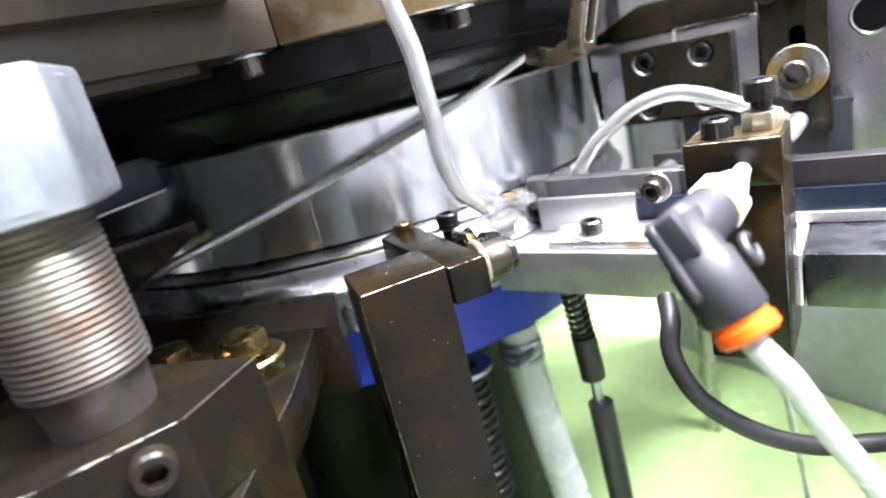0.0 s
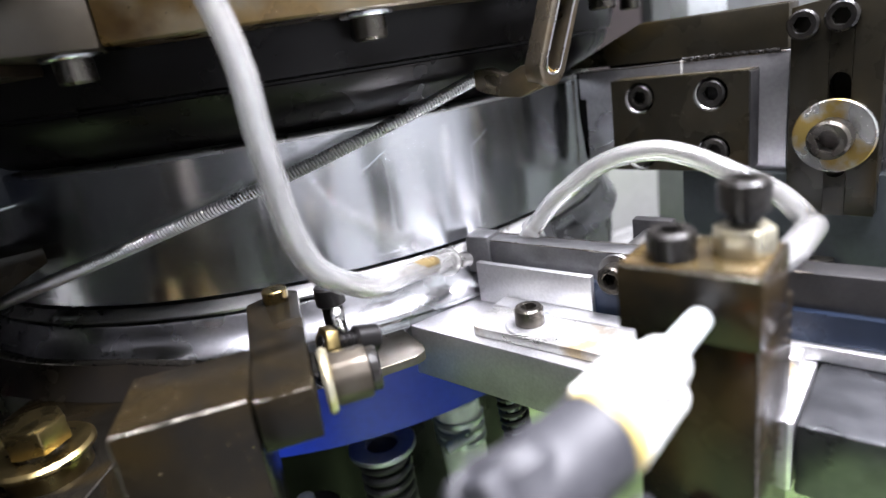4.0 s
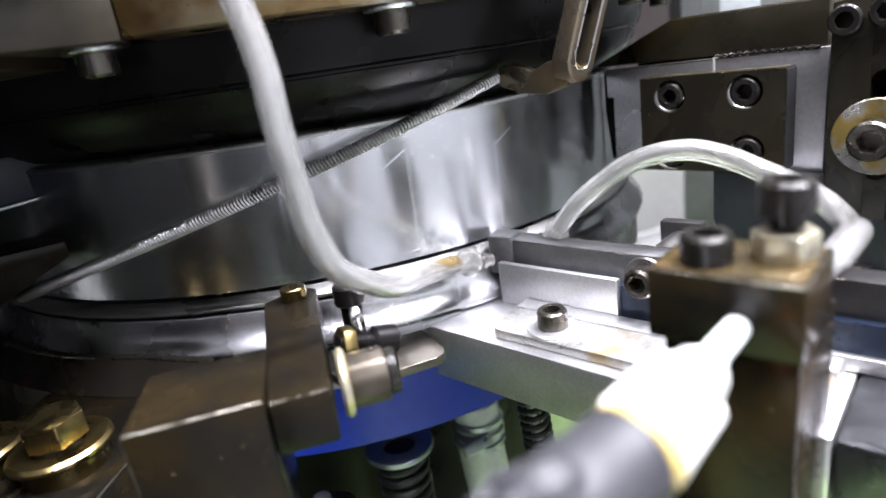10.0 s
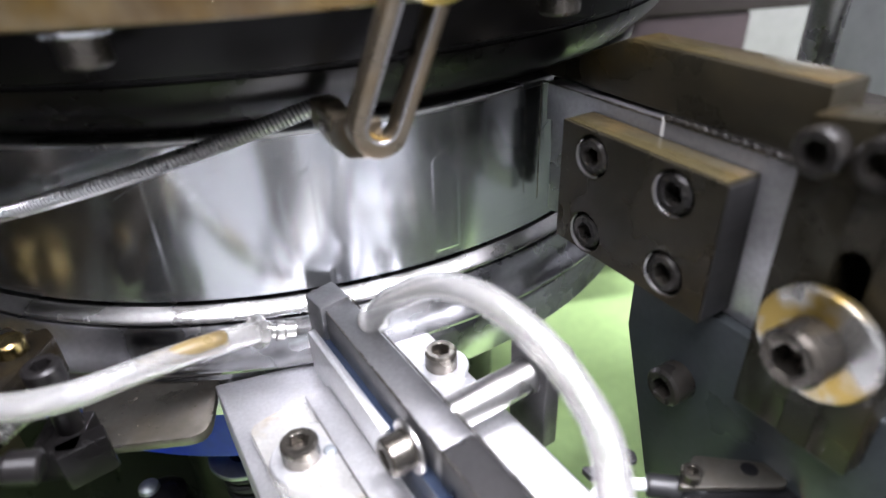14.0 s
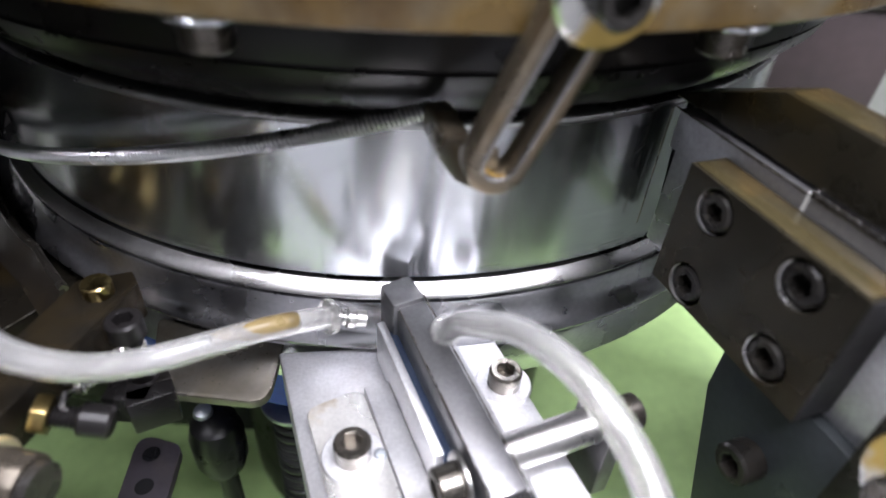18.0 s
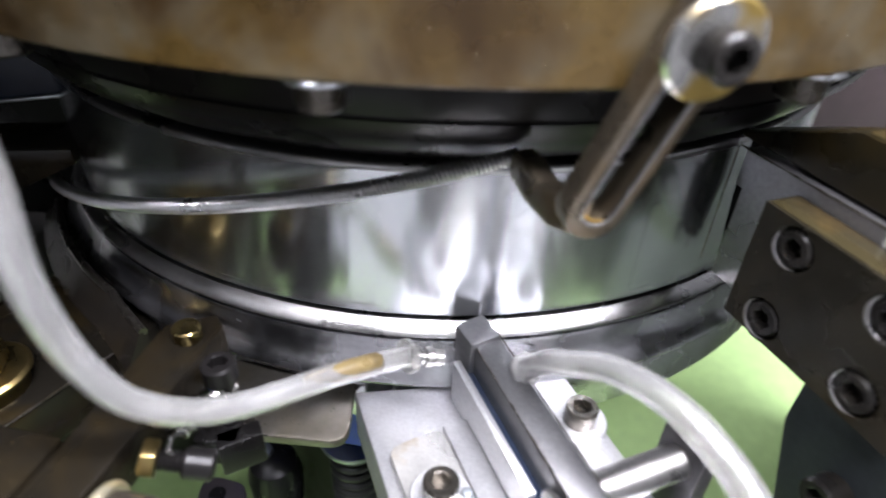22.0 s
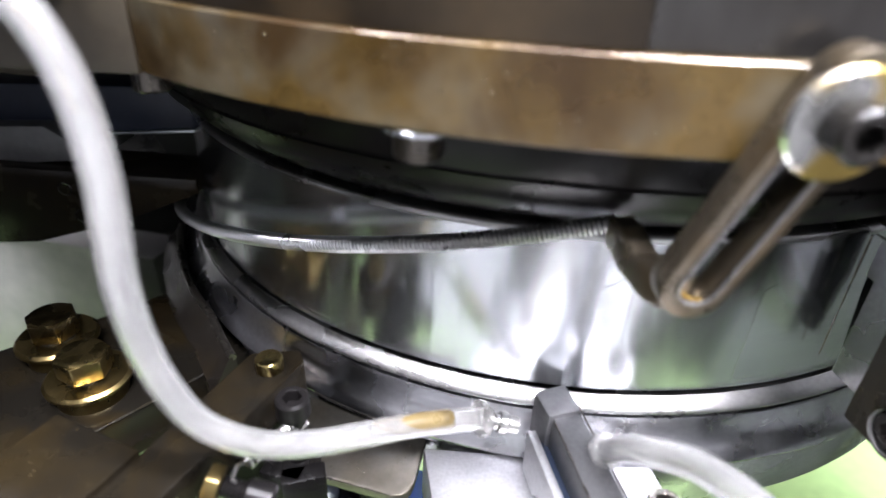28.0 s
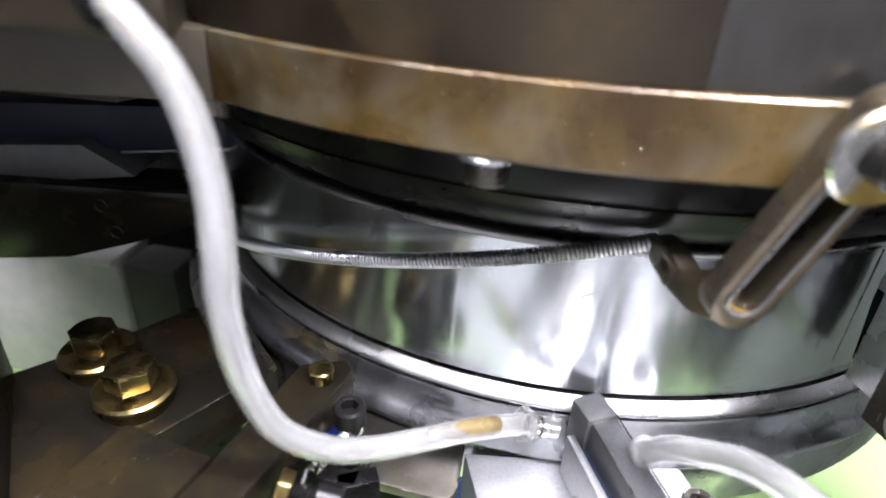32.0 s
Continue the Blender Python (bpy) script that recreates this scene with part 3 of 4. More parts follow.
part("bright_ring", lathe([(150, -0.3), (176.8, -0.3), (177.6, 0.2), (181.6, -2.2), (182, -3.0), (181.6, -4.0), (178, -4.2), (150, -4.2)], 240), RING, drum, "bright turned steel ring")


def scallops(j, a):
    """Shallow dips round the skirt, one to each insert."""
    k = 0.5 + 0.5 * math.cos(a * 360 / PITCH)
    return -0.9 * k * k * (1.0 if j in (4, 5, 6) else 0.0)


part("skirt", lathe([(150, -5.0), (178, -5.0), (181.6, -5.2), (182.2, -6.2), (183, -9), (184.4, -12), (186.2, -14.6), (188, -16.6), (188.6, -18), (188, -19.4), (184, -20.6), (150, -21)], 288, wave=scallops), SKIRT, drum, "ground steel skirt with shallow dips")
part("lower_band", lathe([(150, -21.2), (183.6, -21.2), (184.0, -22.6), (184.8, -23.6), (185.2, -24.4), (185.2, -39.4), (184.6, -40), (150, -40)], 200), SKIRT, drum)
insert_mesh = None
for i in range(360 // PITCH):
    a = radians(i * PITCH)
    if insert_mesh is None:
        bm = bmesh.new()
        grid = []
        for u in (0, 0.05, 0.2, 0.4, 0.6, 0.8, 0.95, 1):
            row = []
            for v in (0, 0.02, 0.98, 1):
                x = -5 + 10 * u + 0.6 * v
                z = 4 + v * (33 + 6 * u)
                proud = 0.04 if 0 < u < 1 and 0 < v < 1 else -0.03
                row.append(bm.verts.new((x, -math.sqrt((177 + proud) ** 2 - x * x), z)))
            grid.append(row)
        for p, q in zip(grid, grid[1:]):
            for k in range(3):
                bm.faces.new((p[k], q[k], q[k + 1], p[k + 1]))
        bmesh.ops.recalc_face_normals(bm, faces=bm.faces)
        insert_mesh = to_mesh("insert", bm, DRUM, (0, 0, -42), 4)
    ob = new("insert", insert_mesh)
    ob.parent = drum
    ob.rotation_euler = (0, 0, a)
column = thing("drum_pedestal", "dark round pedestal below the drum", "pedestal", (0, 0, FLOOR_Z))
part("column", cyl(110, FLOOR_Z, -41, n=64), CASE, column)

cover = thing("blue_cover", "bright blue curved plastic cover below the drum", "cover", (0, 0, -76))
part("cover_wall", lathe([(165, -42.5), (172, -42.5), (172, -75), (165, -75)], 60, a0=-62, a1=13), BLUE, cover)
part("cover_base", lathe([(108, -68), (165.2, -68), (165.2, -66), (108, -66)], 60, a0=-62, a1=13), BLUE, cover)

head = thing("ring_housing", "dark round machine housing with an oil-browned bronze ring", "machine housing", (0, 0, 54))
part("black_ring", lathe([(120, 54.8), (172.6, 54.8), (174.4, 55.4), (178.6, 58.2), (186.8, 66), (188.6, 71), (187.8, 71.4), (187.8, 72.2), (190.0, 73), (192, 80), (192, 88), (120, 88)], 240), RINGBLK, head, "matt black tapered ring")
part("bronze_ring", lathe([(120, 88), (211.3, 88), (212, 88.7), (212, 105.2), (211.7, 105.5), (120, 105.5)], 200, a0=-24.7, a1=150), BROWN, head, "oil-browned bronze ring with stains")
part("upper_wall", lathe([(120, 105.6), (209.5, 105.6), (209.5, 330), (120, 330)], 160, a0=-180, a1=6.5), DBROWN, head, "dark oily cast wall")
part("upper_wall", lathe([(120, 105.6), (208.5, 105.6), (208.5, 330), (120, 330)], 160, a0=6.6, a1=179.9), SCUFFED, head, "scuffed bare steel wall")
part("drive_shaft", cyl(118, 60, 2200, n=64), CASE, head)
part("side_block", prism([(-89.2, -193), (-86, -150), (-150, -60), (-260, -120), (-260, -226)], 87.6, 105.6, IDENT, 0.7), VALVE, head, "grey-brown side block")
for a in (-60, -28.6, -4.8, 26.0, 57):
    s, c = math.sin(radians(a)), -math.cos(radians(a))
    cap_screw(head, (203.5 * s, 203.5 * c, 86.4), (0, 0, -1), 6.6, DSCREW, washer=(8.3, 1.5, INSERT))

def on_bronze(rnd):
    a = radians(-24 + 67 * rnd.random())
    s, c = math.sin(a), -math.cos(a)
    return Vector((212 * s, 212 * c, 89 + 16 * rnd.random())), Vector((s, c, 0))


oil_drops(head, 90, 5, on_bronze, 0.4)

# ---- dark machine parts beside the head ----
valve = thing("valve_block", "grey oily valve block with round ports", "valve block", (-170, -150, 84))
part("lower_body", prism([(-118, -192), (-104, -150), (-180, -60), (-300, -110), (-260, -200)], 84, 104, IDENT, 1), DBROWN, valve)
part("upper_body", prism([(-104, -206), (-96, -150), (-180, -60), (-300, -110), (-260, -230)], 104.5, 190, IDENT, 1), VALVE, valve)
part("hose_block", prism([(-72, -231), (-84, -206), (-150, -206), (-150, -229)], 109.5, 190, IDENT, 1), VALVE, valve, "grey-brown block that takes the hose")
beam = thing("cross_beam", "matt black beam with two screw holes", "beam", (-190, -140, -10))
LBX = Vector((0.982, 0.189, 0))
M_beam = axes(Vector((-207, -141, 0)), LBX, Vector((0, 0, 1)), LBX.cross(Vector((0, 0, 1))))
part("beam_face", prism([(-90, -14), (5, -6), (42, 5), (79, 21), (79, 27), (-90, 30)], -26, 0, M_beam, 0.8), BLACK, beam)
part("upper_beam", prism([(-90, 38), (40, 40), (85, 44), (85, 60), (-90, 56)], -50, -14, M_beam, 1), NAVY, beam, "dark navy upper bar")
part("bright_edge", prism([(30, 38.4), (82, 42.6), (82, 43.6), (30, 39.6)], -14.4, -12.6, M_beam, 0.3), ZINC, beam, "bright lower edge")
part("wedge", prism([(-90, 30.2), (10, 28), (38, 31), (18, 44), (-90, 38)], -36, -6, M_beam, 0.8), GREYSHEET, beam, "grey wedge plate")
for s, z in ((24, 20), (28, 8)):
    part("screw_hole", lathe([(2.2, 0.2), (2.6, 0.35), (3.0, 0.2), (2.2, -3), (0, -3)], 20, M_beam @ mm(s, z, 0)), SCREW, beam)
backplate = thing("machine_column", "dark cast machine column", "machine column", (-200, 60, FLOOR_Z))
part("column_body", box(-300, -60, -30, 200, FLOOR_Z, 600, bevel=3), CASE, backplate)

# ---- the return spring and its slotted arm ----
spring = thing("return_spring", "long thin steel coil spring wrapped round the drum", "spring", (-60, -170, 10))
spring_line = []
for i in range(60):
    a = 8.3 - i * 1.07
    s, c = math.sin(radians(a)), -math.cos(radians(a))
    z = 62.6 - 0.9 * (8.3 - a)
    spring_line.append((187.5 * s, 187.5 * c, z))
part("coil", coil(spring_line, 1.92, 0.55, 182, 6, 10), SPRING, spring)
part("core", sweep(spring_line, 1.5, 12), DSCREW, spring)

arm = thing("slotted_arm", "bronze-brown slotted arm holding the spring's hooked end", "arm", (45, -215, 60))
A_top, A_tip = Vector((53.6, -208, 99)), Vector((39.2, -208.5, 62.4))
along = (A_tip - A_top).normalized()
out = Vector((0.24, -0.97, 0.0)).normalized()
side = along.cross(out).normalized()
M_arm = axes(A_top - out * 2.2, side, along, out)
length = (A_tip - A_top).length


def slot_plate(L, w, slot_w, t, m, s0=7.0, s1=3.5, steps=10):
    """A long plate with round ends and a long slot."""
    bm = bmesh.new()
    outer, inner = [], []
    for i in range(steps + 1):
        a = math.pi * i / steps
        outer.append((w / 2 * math.cos(a), L - w / 2 + w / 2 * math.sin(a)))
        inner.append((slot_w / 2 * math.cos(a), L - s1 - slot_w / 2 + slot_w / 2 * math.sin(a)))
    for i in range(steps + 1):
        a = math.pi * (1 + i / steps)
        outer.append((w / 2 * math.cos(a), -5 + w / 2 * math.sin(a)))
        inner.append((slot_w / 2 * math.cos(a), -5 + slot_w / 2 * math.sin(a)))
    n = len(outer)
    vs = [[bm.verts.new((x, y, z)) for x, y in ring] for ring in (outer, inner) for z in (0, t)]
    o0, o1, i0, i1 = vs
    for i in range(n):
        j = (i + 1) % n
        bm.faces.new((o0[i], o0[j], o1[j], o1[i]))
        bm.faces.new((i0[j], i0[i], i1[i], i1[j]))
        bm.faces.new((o1[i], o1[j], i1[j], i1[i]))
        bm.faces.new((o0[j], o0[i], i0[i], i0[j]))
    bmesh.ops.recalc_face_normals(bm, faces=bm.faces)
    bevelled(bm, 0.7, 2, 50)
    bm.transform(m)
    return bm


part("slotted_link", slot_plate(length + 5.2, 13.0, 6.4, 7.2, M_arm, s1=4.4), ARM, arm)
def slot_loop(L, w, s1, y0=-5.0, steps=12):
    """The outline of a round-ended slot in the arm's plane."""
    up_end = [(w / 2 * math.cos(math.pi * i / steps), L - s1 - w / 2 + w / 2 * math.sin(math.pi * i / steps)) for i in range(steps + 1)]
    return up_end + [(-w / 2, y0), (w / 2, y0), up_end[0]]


part("slot_edge", sweep([A_top + out * 4.95 + side * x + along * y for x, y in slot_loop(length + 5.2, 7.2, 4.0, 8.0)], 0.42, 8), RING, arm, "bright worn edge of the slot")
hx = (Vector((39.5, -211, 0)) - Vector((27.4, -187.6, 0))).normalized()
part("hook", prism(rounded([(-1, 58.5), (-1, 65.5), (5, 65.5), (12, 62.5), (18, 65), (25, 66), (25, 57), (17, 54.5), (7, 55.5)], 1.6), -3, 3, axes(Vector((27.4, -187.6, 0)), hx, Vector((0, 0, 1)), hx.cross(Vector((0, 0, 1)))), 0.9), ARM, arm, "bent hook end")
A_bolt = A_top - side * 1.0 + along * 0.8
cap_screw(arm, tuple(A_bolt + out * 6.0), out, 5.8, SCREW, label="worn cap screw")
part("spacer_washer", disc_ring(4, 9.8, 3.2, 6.0, axes(A_bolt, side, along, out), c=0.8), WASHER, arm)
part("oil_bead", sweep([A_top + along * (length + 0.3 - 0.09 * q * q) + out * 4.6 + side * q for q in (-2.6, -1.3, 0, 1.3, 2.6)], lambda t: 0.2 + 0.35 * t, 10), TUBE_OIL, arm, "amber oil in the slot's end")
part("spring_eye", sweep([(27, -186.8, 62.4), (29, -188.5, 64), (31, -190.5, 62.4), (29.5, -189, 61), (27.6, -187.4, 61.6)], 0.5, 6), STEEL, arm)

# ---- the feed track ----
FD, FE = Vector((0.41, -0.912, 0)), Vector((0.912, 0.41, 0))
FO = Vector((13.5, -191, 0))


def fv(v, u, z):
    """A point of the feed track: across, outwards, up."""
    return FO + FE * v + FD * u + Vector((0, 0, z))


def fpoly(points, z0, z1, bevel=0.5):
    return prism([tuple((FO + FE * v + FD * u).xy) for v, u in points], z0, z1, IDENT, bevel)


track = thing("feed_track", "milled aluminium feed track running up to the drum", "feed track", tuple(fv(0, 80, -40)))
part("base_plate", fpoly([(-28, -12.5), (38.5, 5), (38.5, 113), (-31, 113), (-31, 104)], -40, -20, 0.8), ALU, track, "thick bright aluminium plate")
part("extension_plate", fpoly([(-31, 113.6), (38.5, 113.6), (38.5, 220), (-31, 220)], -40, -20, 0.8), SCUFPLATE, track, "scuffed grey extension plate")

part("clamp_strip", fpoly(rounded([(-25, 14), (-8, 12), (-8, 110), (-25, 110)], 4), -19.9, -16.6, 0.4), ALUOIL, track, "oil-stained clamp strip")
part("clamp_strip", fpoly(rounded([(20, 5), (37, 8), (37, 110), (20, 110)], 1), -19.9, -16.6, 0.4), ALU, track)
part("guide_strip", fpoly([(0, 0), (2.6, 0), (2.6, 47.5), (0, 47.5)], -20, -4, 0.4), ALU, track, "thin bright guide strip")
part("guide_strip", fpoly([(0, 62), (2.6, 62), (2.6, 215), (0, 215)], -19.9, -15.6, 0.5), ALU, track, "bright rear guide strip")
part("guide_block", fpoly([(-7.6, 12), (-0.1, 12), (-0.1, 110), (-7.6, 110)], -19.9, -16.2, 0.5), ALU, track)
part("reflected_grey_block", fpoly([(-70, 170), (130, 170), (160, 420), (-100, 420)], -150, -41, 3), GREYSHEET, track, "unseen grey block, added to be reflected in the drum")
part("guide_strip", fpoly([(17.2, 8), (19.6, 9), (19.6, 112), (17.2, 112)], -20, -5, 0.4), ALU, track, "bright guide strip")
part("dowel", lathe([(0, -0.2), (1.9, -0.2), (1.9, 0.8), (1.3, 1.5), (0, 1.7)], 20, mm(*fv(-9.8, 35, -16.6))), ZINC, track, "small bright dowel")
part("rail", fpoly([(5.4, -1), (14, -4), (14.6, 66), (5.4, 66)], -20, 3.5, 0.7), RAIL, track, "grey steel rail")
part("rail_darkened_end", fpoly([(5.3, 66.2), (14.6, 66.2), (15, 215), (5.3, 215)], -20, 3.5, 0.7), RAILDARK, track, "outer half of the rail, darkened for its dark reflection")
part("rail_nose", fpoly([(3, -6), (13, -8), (14, 3), (4, 4)], -10, 5, 0.8), RAIL, track)
part("slot_fill", fpoly([(15.05, 6), (17.15, 6), (17.15, 112), (15.05, 112)], -20, -9, 0), SLOT, track, "dark blue fill in the slot")
for k in range(14):
    part("slot_tooth", fpoly([(15.1, 9 + 6 * k), (16.6, 9 + 6 * k), (16.6, 12 + 6 * k), (15.1, 12 + 6 * k)], -9, -6.5, 0.2), RUBBER, track)
part("slot_fill", fpoly([(2.65, 2), (5.35, 2), (5.35, 215), (2.65, 215)], -20, -7, 0), SLOT, track, "dark blue fill in the slot beside the rail")
cap_screw(track, tuple(fv(-16.5, 33, -15.6)), (0, 0, 1), 6, DSCREW, washer=(8.4, 1, ALU))
cap_screw(track, tuple(fv(31.6, 24.6, -15.6)), (0, 0, 1), 6, DSCREW, washer=(8.4, 1, ALU))
cap_screw(track, tuple(fv(2.5, 56, -3)), -FE, 6, DSCREW, washer=(7, 1.2, STEEL))
part("cross_rod", cyl(4.8, 14, 50, aim(tuple(fv(0, 52, -5)), FE)), STEEL, track, "round steel cross rod")
part("rod_plate", prism([(-7.5, -22), (7.5, -22), (7.5, 8), (-7.5, 8)], 42, 47, aim(tuple(fv(0, 52, -5)), FE, (0, 0, 1)), 0.6), RAILDARK, track, "dark plate on the rod")
cap_screw(track, tuple(fv(50, 52, -5)), FE, 6, DSCREW)

# the upright block with the air fitting
part("post_plate", fpoly([(-60, 88), (-31.2, 88), (-31.2, 112), (-60, 112)], -46, 14.5, 0.8), POST, track, "oily blackened upright plate")
cap_screw(track, tuple(fv(-60, 101, -33)), -FE, 6.5, SCREW)
oil_drops(track, 90, 31, lambda rnd: (fv(-59.5 + 28 * rnd.random(), 112, -44 + 72 * rnd.random()), FD), 0.45)
oil_drops(track, 40, 32, lambda rnd: (fv(-60, 89 + 22 * rnd.random(), -44 + 56 * rnd.random()), -FE), 0.3)
part("post_block", fpoly([(-63, 86), (-42, 86), (-42, 113), (-63, 113)], 14.6, 29, 0.8), POST, track, "oily blackened block")
part("oil_film", fpoly(rounded([(-62, 87), (-43, 87), (-43, 112), (-62, 112)], 1), 29.02, 29.2, 0.08), OILTOP, track, "yellow-brown oil on the block")
cap_screw(track, tuple(fv(-56.5, 95, 29.2)), (0, 0, 1), 5.8, SCREW)
part("adjusting_nut", hexagon(10, 29, 34.5, mm(*fv(-50, 106.5, 0)), 0.6), NUTZINC, track, "yellow zinc-plated nut")
part("adjusting_thread", cyl(3, 35, 38, mm(*fv(-50, 106.5, 0))), SCREW, track)
cap_screw(track, tuple(fv(-50, 106.5, 38)), (0, 0, 1), 5.8, SCREW)

fitting = thing("air_fitting", "black elbow push-in air fitting with an orange release ring", "pipe fitting", (-30, -325, 0))
f0 = fv(-62.5, 102.3, 19.8)
fd = (-FE + Vector((0, 0, 0.04))).normalized()
M_fit = aim(f0, fd)
part("shaft", cyl(2.5, -2, 22, M_fit, 20), PU, fitting, "milky round shaft")
part("collar", lathe([(0, 17.5), (3.2, 17.5), (4.6, 19), (4.9, 21), (4.4, 23.4), (3.4, 24), (0, 24)], 28, M_fit), WHITE, fitting, "white plastic collar")
for q in (-1, 1):
    part("fork_arm", box(-5.6, 5.6, min(q * 1.5, q * 5.0), max(q * 1.5, q * 5.0), 22.5, 41, M_fit, 0.9), WHITE, fitting, "white plastic fork arm")
for a0, a1 in ((22.5, 29.0), (35.0, 41.0)):
    part("fork_bridge", box(-5.0, 5.0, -1.7, 1.7, a0, a1, M_fit, 0.4), WHITE, fitting)
part("yellow_seal", disc_ring(4.4, 6.7, 40.6, 43.6, M_fit, c=0.8), SEAL, fitting, "yellowed seal ring")
e1 = f0 + fd * 43.6
e2 = Vector((-55, -330.6, 20.5))
cap_axis = (e2 - e1).normalized()
down = (Vector((-54.5, -343, 2)) - e2).normalized()
part("elbow_cap", lathe([(0, 0), (6.0, 0), (6.8, 0.8), (6.8, 7), (7.1, 8), (7.1, 15), (6.4, 17), (4.6, 18.4), (0, 19)], 36, aim(e1 - fd * 1.0, cap_axis)), PLASTIC, fitting)
part("elbow_barrel", lathe([(0, -7), (5, -6.8), (6.8, -4.5), (6.8, 5.4), (7.5, 6.4), (7.5, 19.5), (7, 20.4), (0, 20.4)], 36, aim(e2, down)), PLASTIC, fitting)
part("elbow_flat", box(-4.2, 4.2, 2, 7.6, -4, 7, axes(e2, down.cross(fd).normalized(), fd, down.cross(fd).normalized().cross(fd) * 1.0), 1.2), PLASTIC, fitting, "flat facet on the elbow")
ridge = [e2 + cap_axis * 8.2 + down * k for k in (-6, -1, 5, 11)]
part("rib", sweep(smooth_line([ridge[0] - fd * 5, ridge[0], ridge[1], ridge[2], ridge[3], ridge[3] - fd * 3], 5), 1.3, 10), PLASTIC, fitting, "raised rib on the elbow")
curl = Vector((-44, -339, 15))
part("tag_curl", sweep([curl - fd * (3.0 * math.cos(a * 0.8)) + down * (3.0 * math.sin(a * 0.8)) - fd * (0.2 * a) for a in [k * 0.42 for k in range(17)]], 1.2, 8), PLASTIC, fitting, "curled plastic tag")
e3 = e2 + down * 20.4
part("release_ring", lathe([(3.4, 0), (6.5, 0), (6.5, 1.6), (7.1, 2.0), (7.1, 4.4), (6.3, 5.2), (3.4, 5.2)], 32, aim(e3, down)), ORANGE, fitting, "bright orange release ring")
air_hose = thing("air_hose", "milky plastic air hose hanging from the fitting", "hose", tuple(e3))
part("hose", sweep(smooth_line([e3 + down * 3, e3 + down * 8, (-50, -350.5, -12), (-43.5, -353.5, -26), (-33, -358, -46), (-12, -362, -85), (30, -360, -150), (90, -340, -230), (150, -300, FLOOR_Z + 5), (260, -250, FLOOR_Z + 5)], 8), 3.0, 16), PU, air_hose)
cable = thing("black_cable", "thick black rubber cable hanging below the track", "cable", (20, -310, -90))
part("cable", sweep(smooth_line([(-2, -276, -30), (-9, -283, -34), (-13, -285, -42), (-14, -289, -51), (-10, -295, -63), (1, -306, -76), (18, -317, -86), (38, -329, -90), (70, -345, -100), (140, -350, -200), (260, -330, FLOOR_Z + 6)], 8), 3.4, 14), RUBBER, cable)

# ---- hoses at the track ----
def oil_hose(name, points, r, label):
    ob = thing(name, label, "hose", points[0])
    line = smooth_line(points, 8)
    part("hose", pipe(line, r, r * 0.66, 20), TUBE, ob)
    return ob


HOSE_TOP = [(-86, -230, 118), (-80, -233, 115.5), (-75.5, -235, 112.5), (-71, -235.5, 107.5), (-67.5, -236, 101), (-65, -237, 93.5), (-63, -238.5, 84), (-62, -240.6, 74), (-62, -241.8, 63), (-61.2, -241.6, 51), (-59.5, -240, 38), (-55, -237.5, 26)]
hose_one = oil_hose("oil_hose", HOSE_TOP + [(-46, -233, 18), (-37, -225, 12), (-26, -216, 9), (-14, -205, 5), (0, -195, 1)], 3.4, "clear plastic hose with brown oil in its end")
part("oil_streak", sweep([p + Vector((-1.3, 0.2, 0)) for p in smooth_line(HOSE_TOP[1:6], 6)], lambda t: 0.15 + 1.7 * (1 - t) ** 4 + 0.3 * math.sin(t * 9) ** 2, 10), TUBE_OIL, hose_one, "brown oil streak inside the hose")
part("end_socket", disc_ring(3.5, 5.2, -1.5, 1.5, aim((-82.5, -231.8, 116.6), (-6, 3, 2.5))), CASE, hose_one, "dark socket in the valve block")
part("hose_collar", disc_ring(2.6, 5.2, -1.2, 1.2, aim((0.5, -194.6, 0.8), (13, 10, -4))), TUBE, hose_one)
part("hose_nozzle", lathe([(0, 0), (2.6, 0), (3.2, 0.8), (3.2, 2.6), (2.4, 3.2), (2.4, 4), (3.1, 4.6), (3.1, 6.6), (2.5, 7.2), (2.5, 10), (0, 10)], 24, aim((1, -194.3, 0.6), (12, 3, -3))), STEEL, hose_one, "bright steel nozzle")
part("oil_fill", sweep(smooth_line([(-25, -215.0, 9.7), (-20, -210.7, 8.2), (-13, -204.9, 5.9), (-7, -200.2, 4.1)], 6), lambda t: 2.8 * min(1.0, 0.45 + 0.9 * t) * (1.0 if t < 0.96 else 0.8), 18), OILSTAIN, hose_one, "mustard-brown oil stain on the hose end")
hose_two = oil_hose("oil_hose", [(32, -199, 2), (35, -203, 8), (38, -209, 16), (42, -215, 22), (48, -222, 28.5), (54, -230.5, 32.5), (60, -239, 33.5), (65, -246, 31.5), (69, -252, 28.5), (72, -259, 25), (73.5, -266, 22.5), (73, -273, 20), (71, -279, 17.5), (65, -286, 17), (56, -293, 19), (48, -298, 22), (34, -303, 21.5), (24, -304, 21), (14, -301, 21)], 3.4, "clear plastic hose looping beside the feed track")
part("hose_collar", disc_ring(3, 4.6, -1.2, 1.2, aim((34, -201.5, 5.5), (3, -4, 6))), TUBE, hose_two)

# ---- the scraper holder ----
GD, GM = Vector((0.36, -0.933, 0)), Vector((-0.933, -0.36, 0))
GO = Vector((93.2, -180.6, 0))


def gv(g, m, z):
    """A point of the holder: along it, out from its face, up."""
    return GO + GD * g + GM * m + Vector((0, 0, z))


def gpoly(points, z0, z1, bevel=0.5):
    return prism([tuple((GO + GD * g + GM * m).xy) for g, m in points], z0, z1, IDENT, bevel)


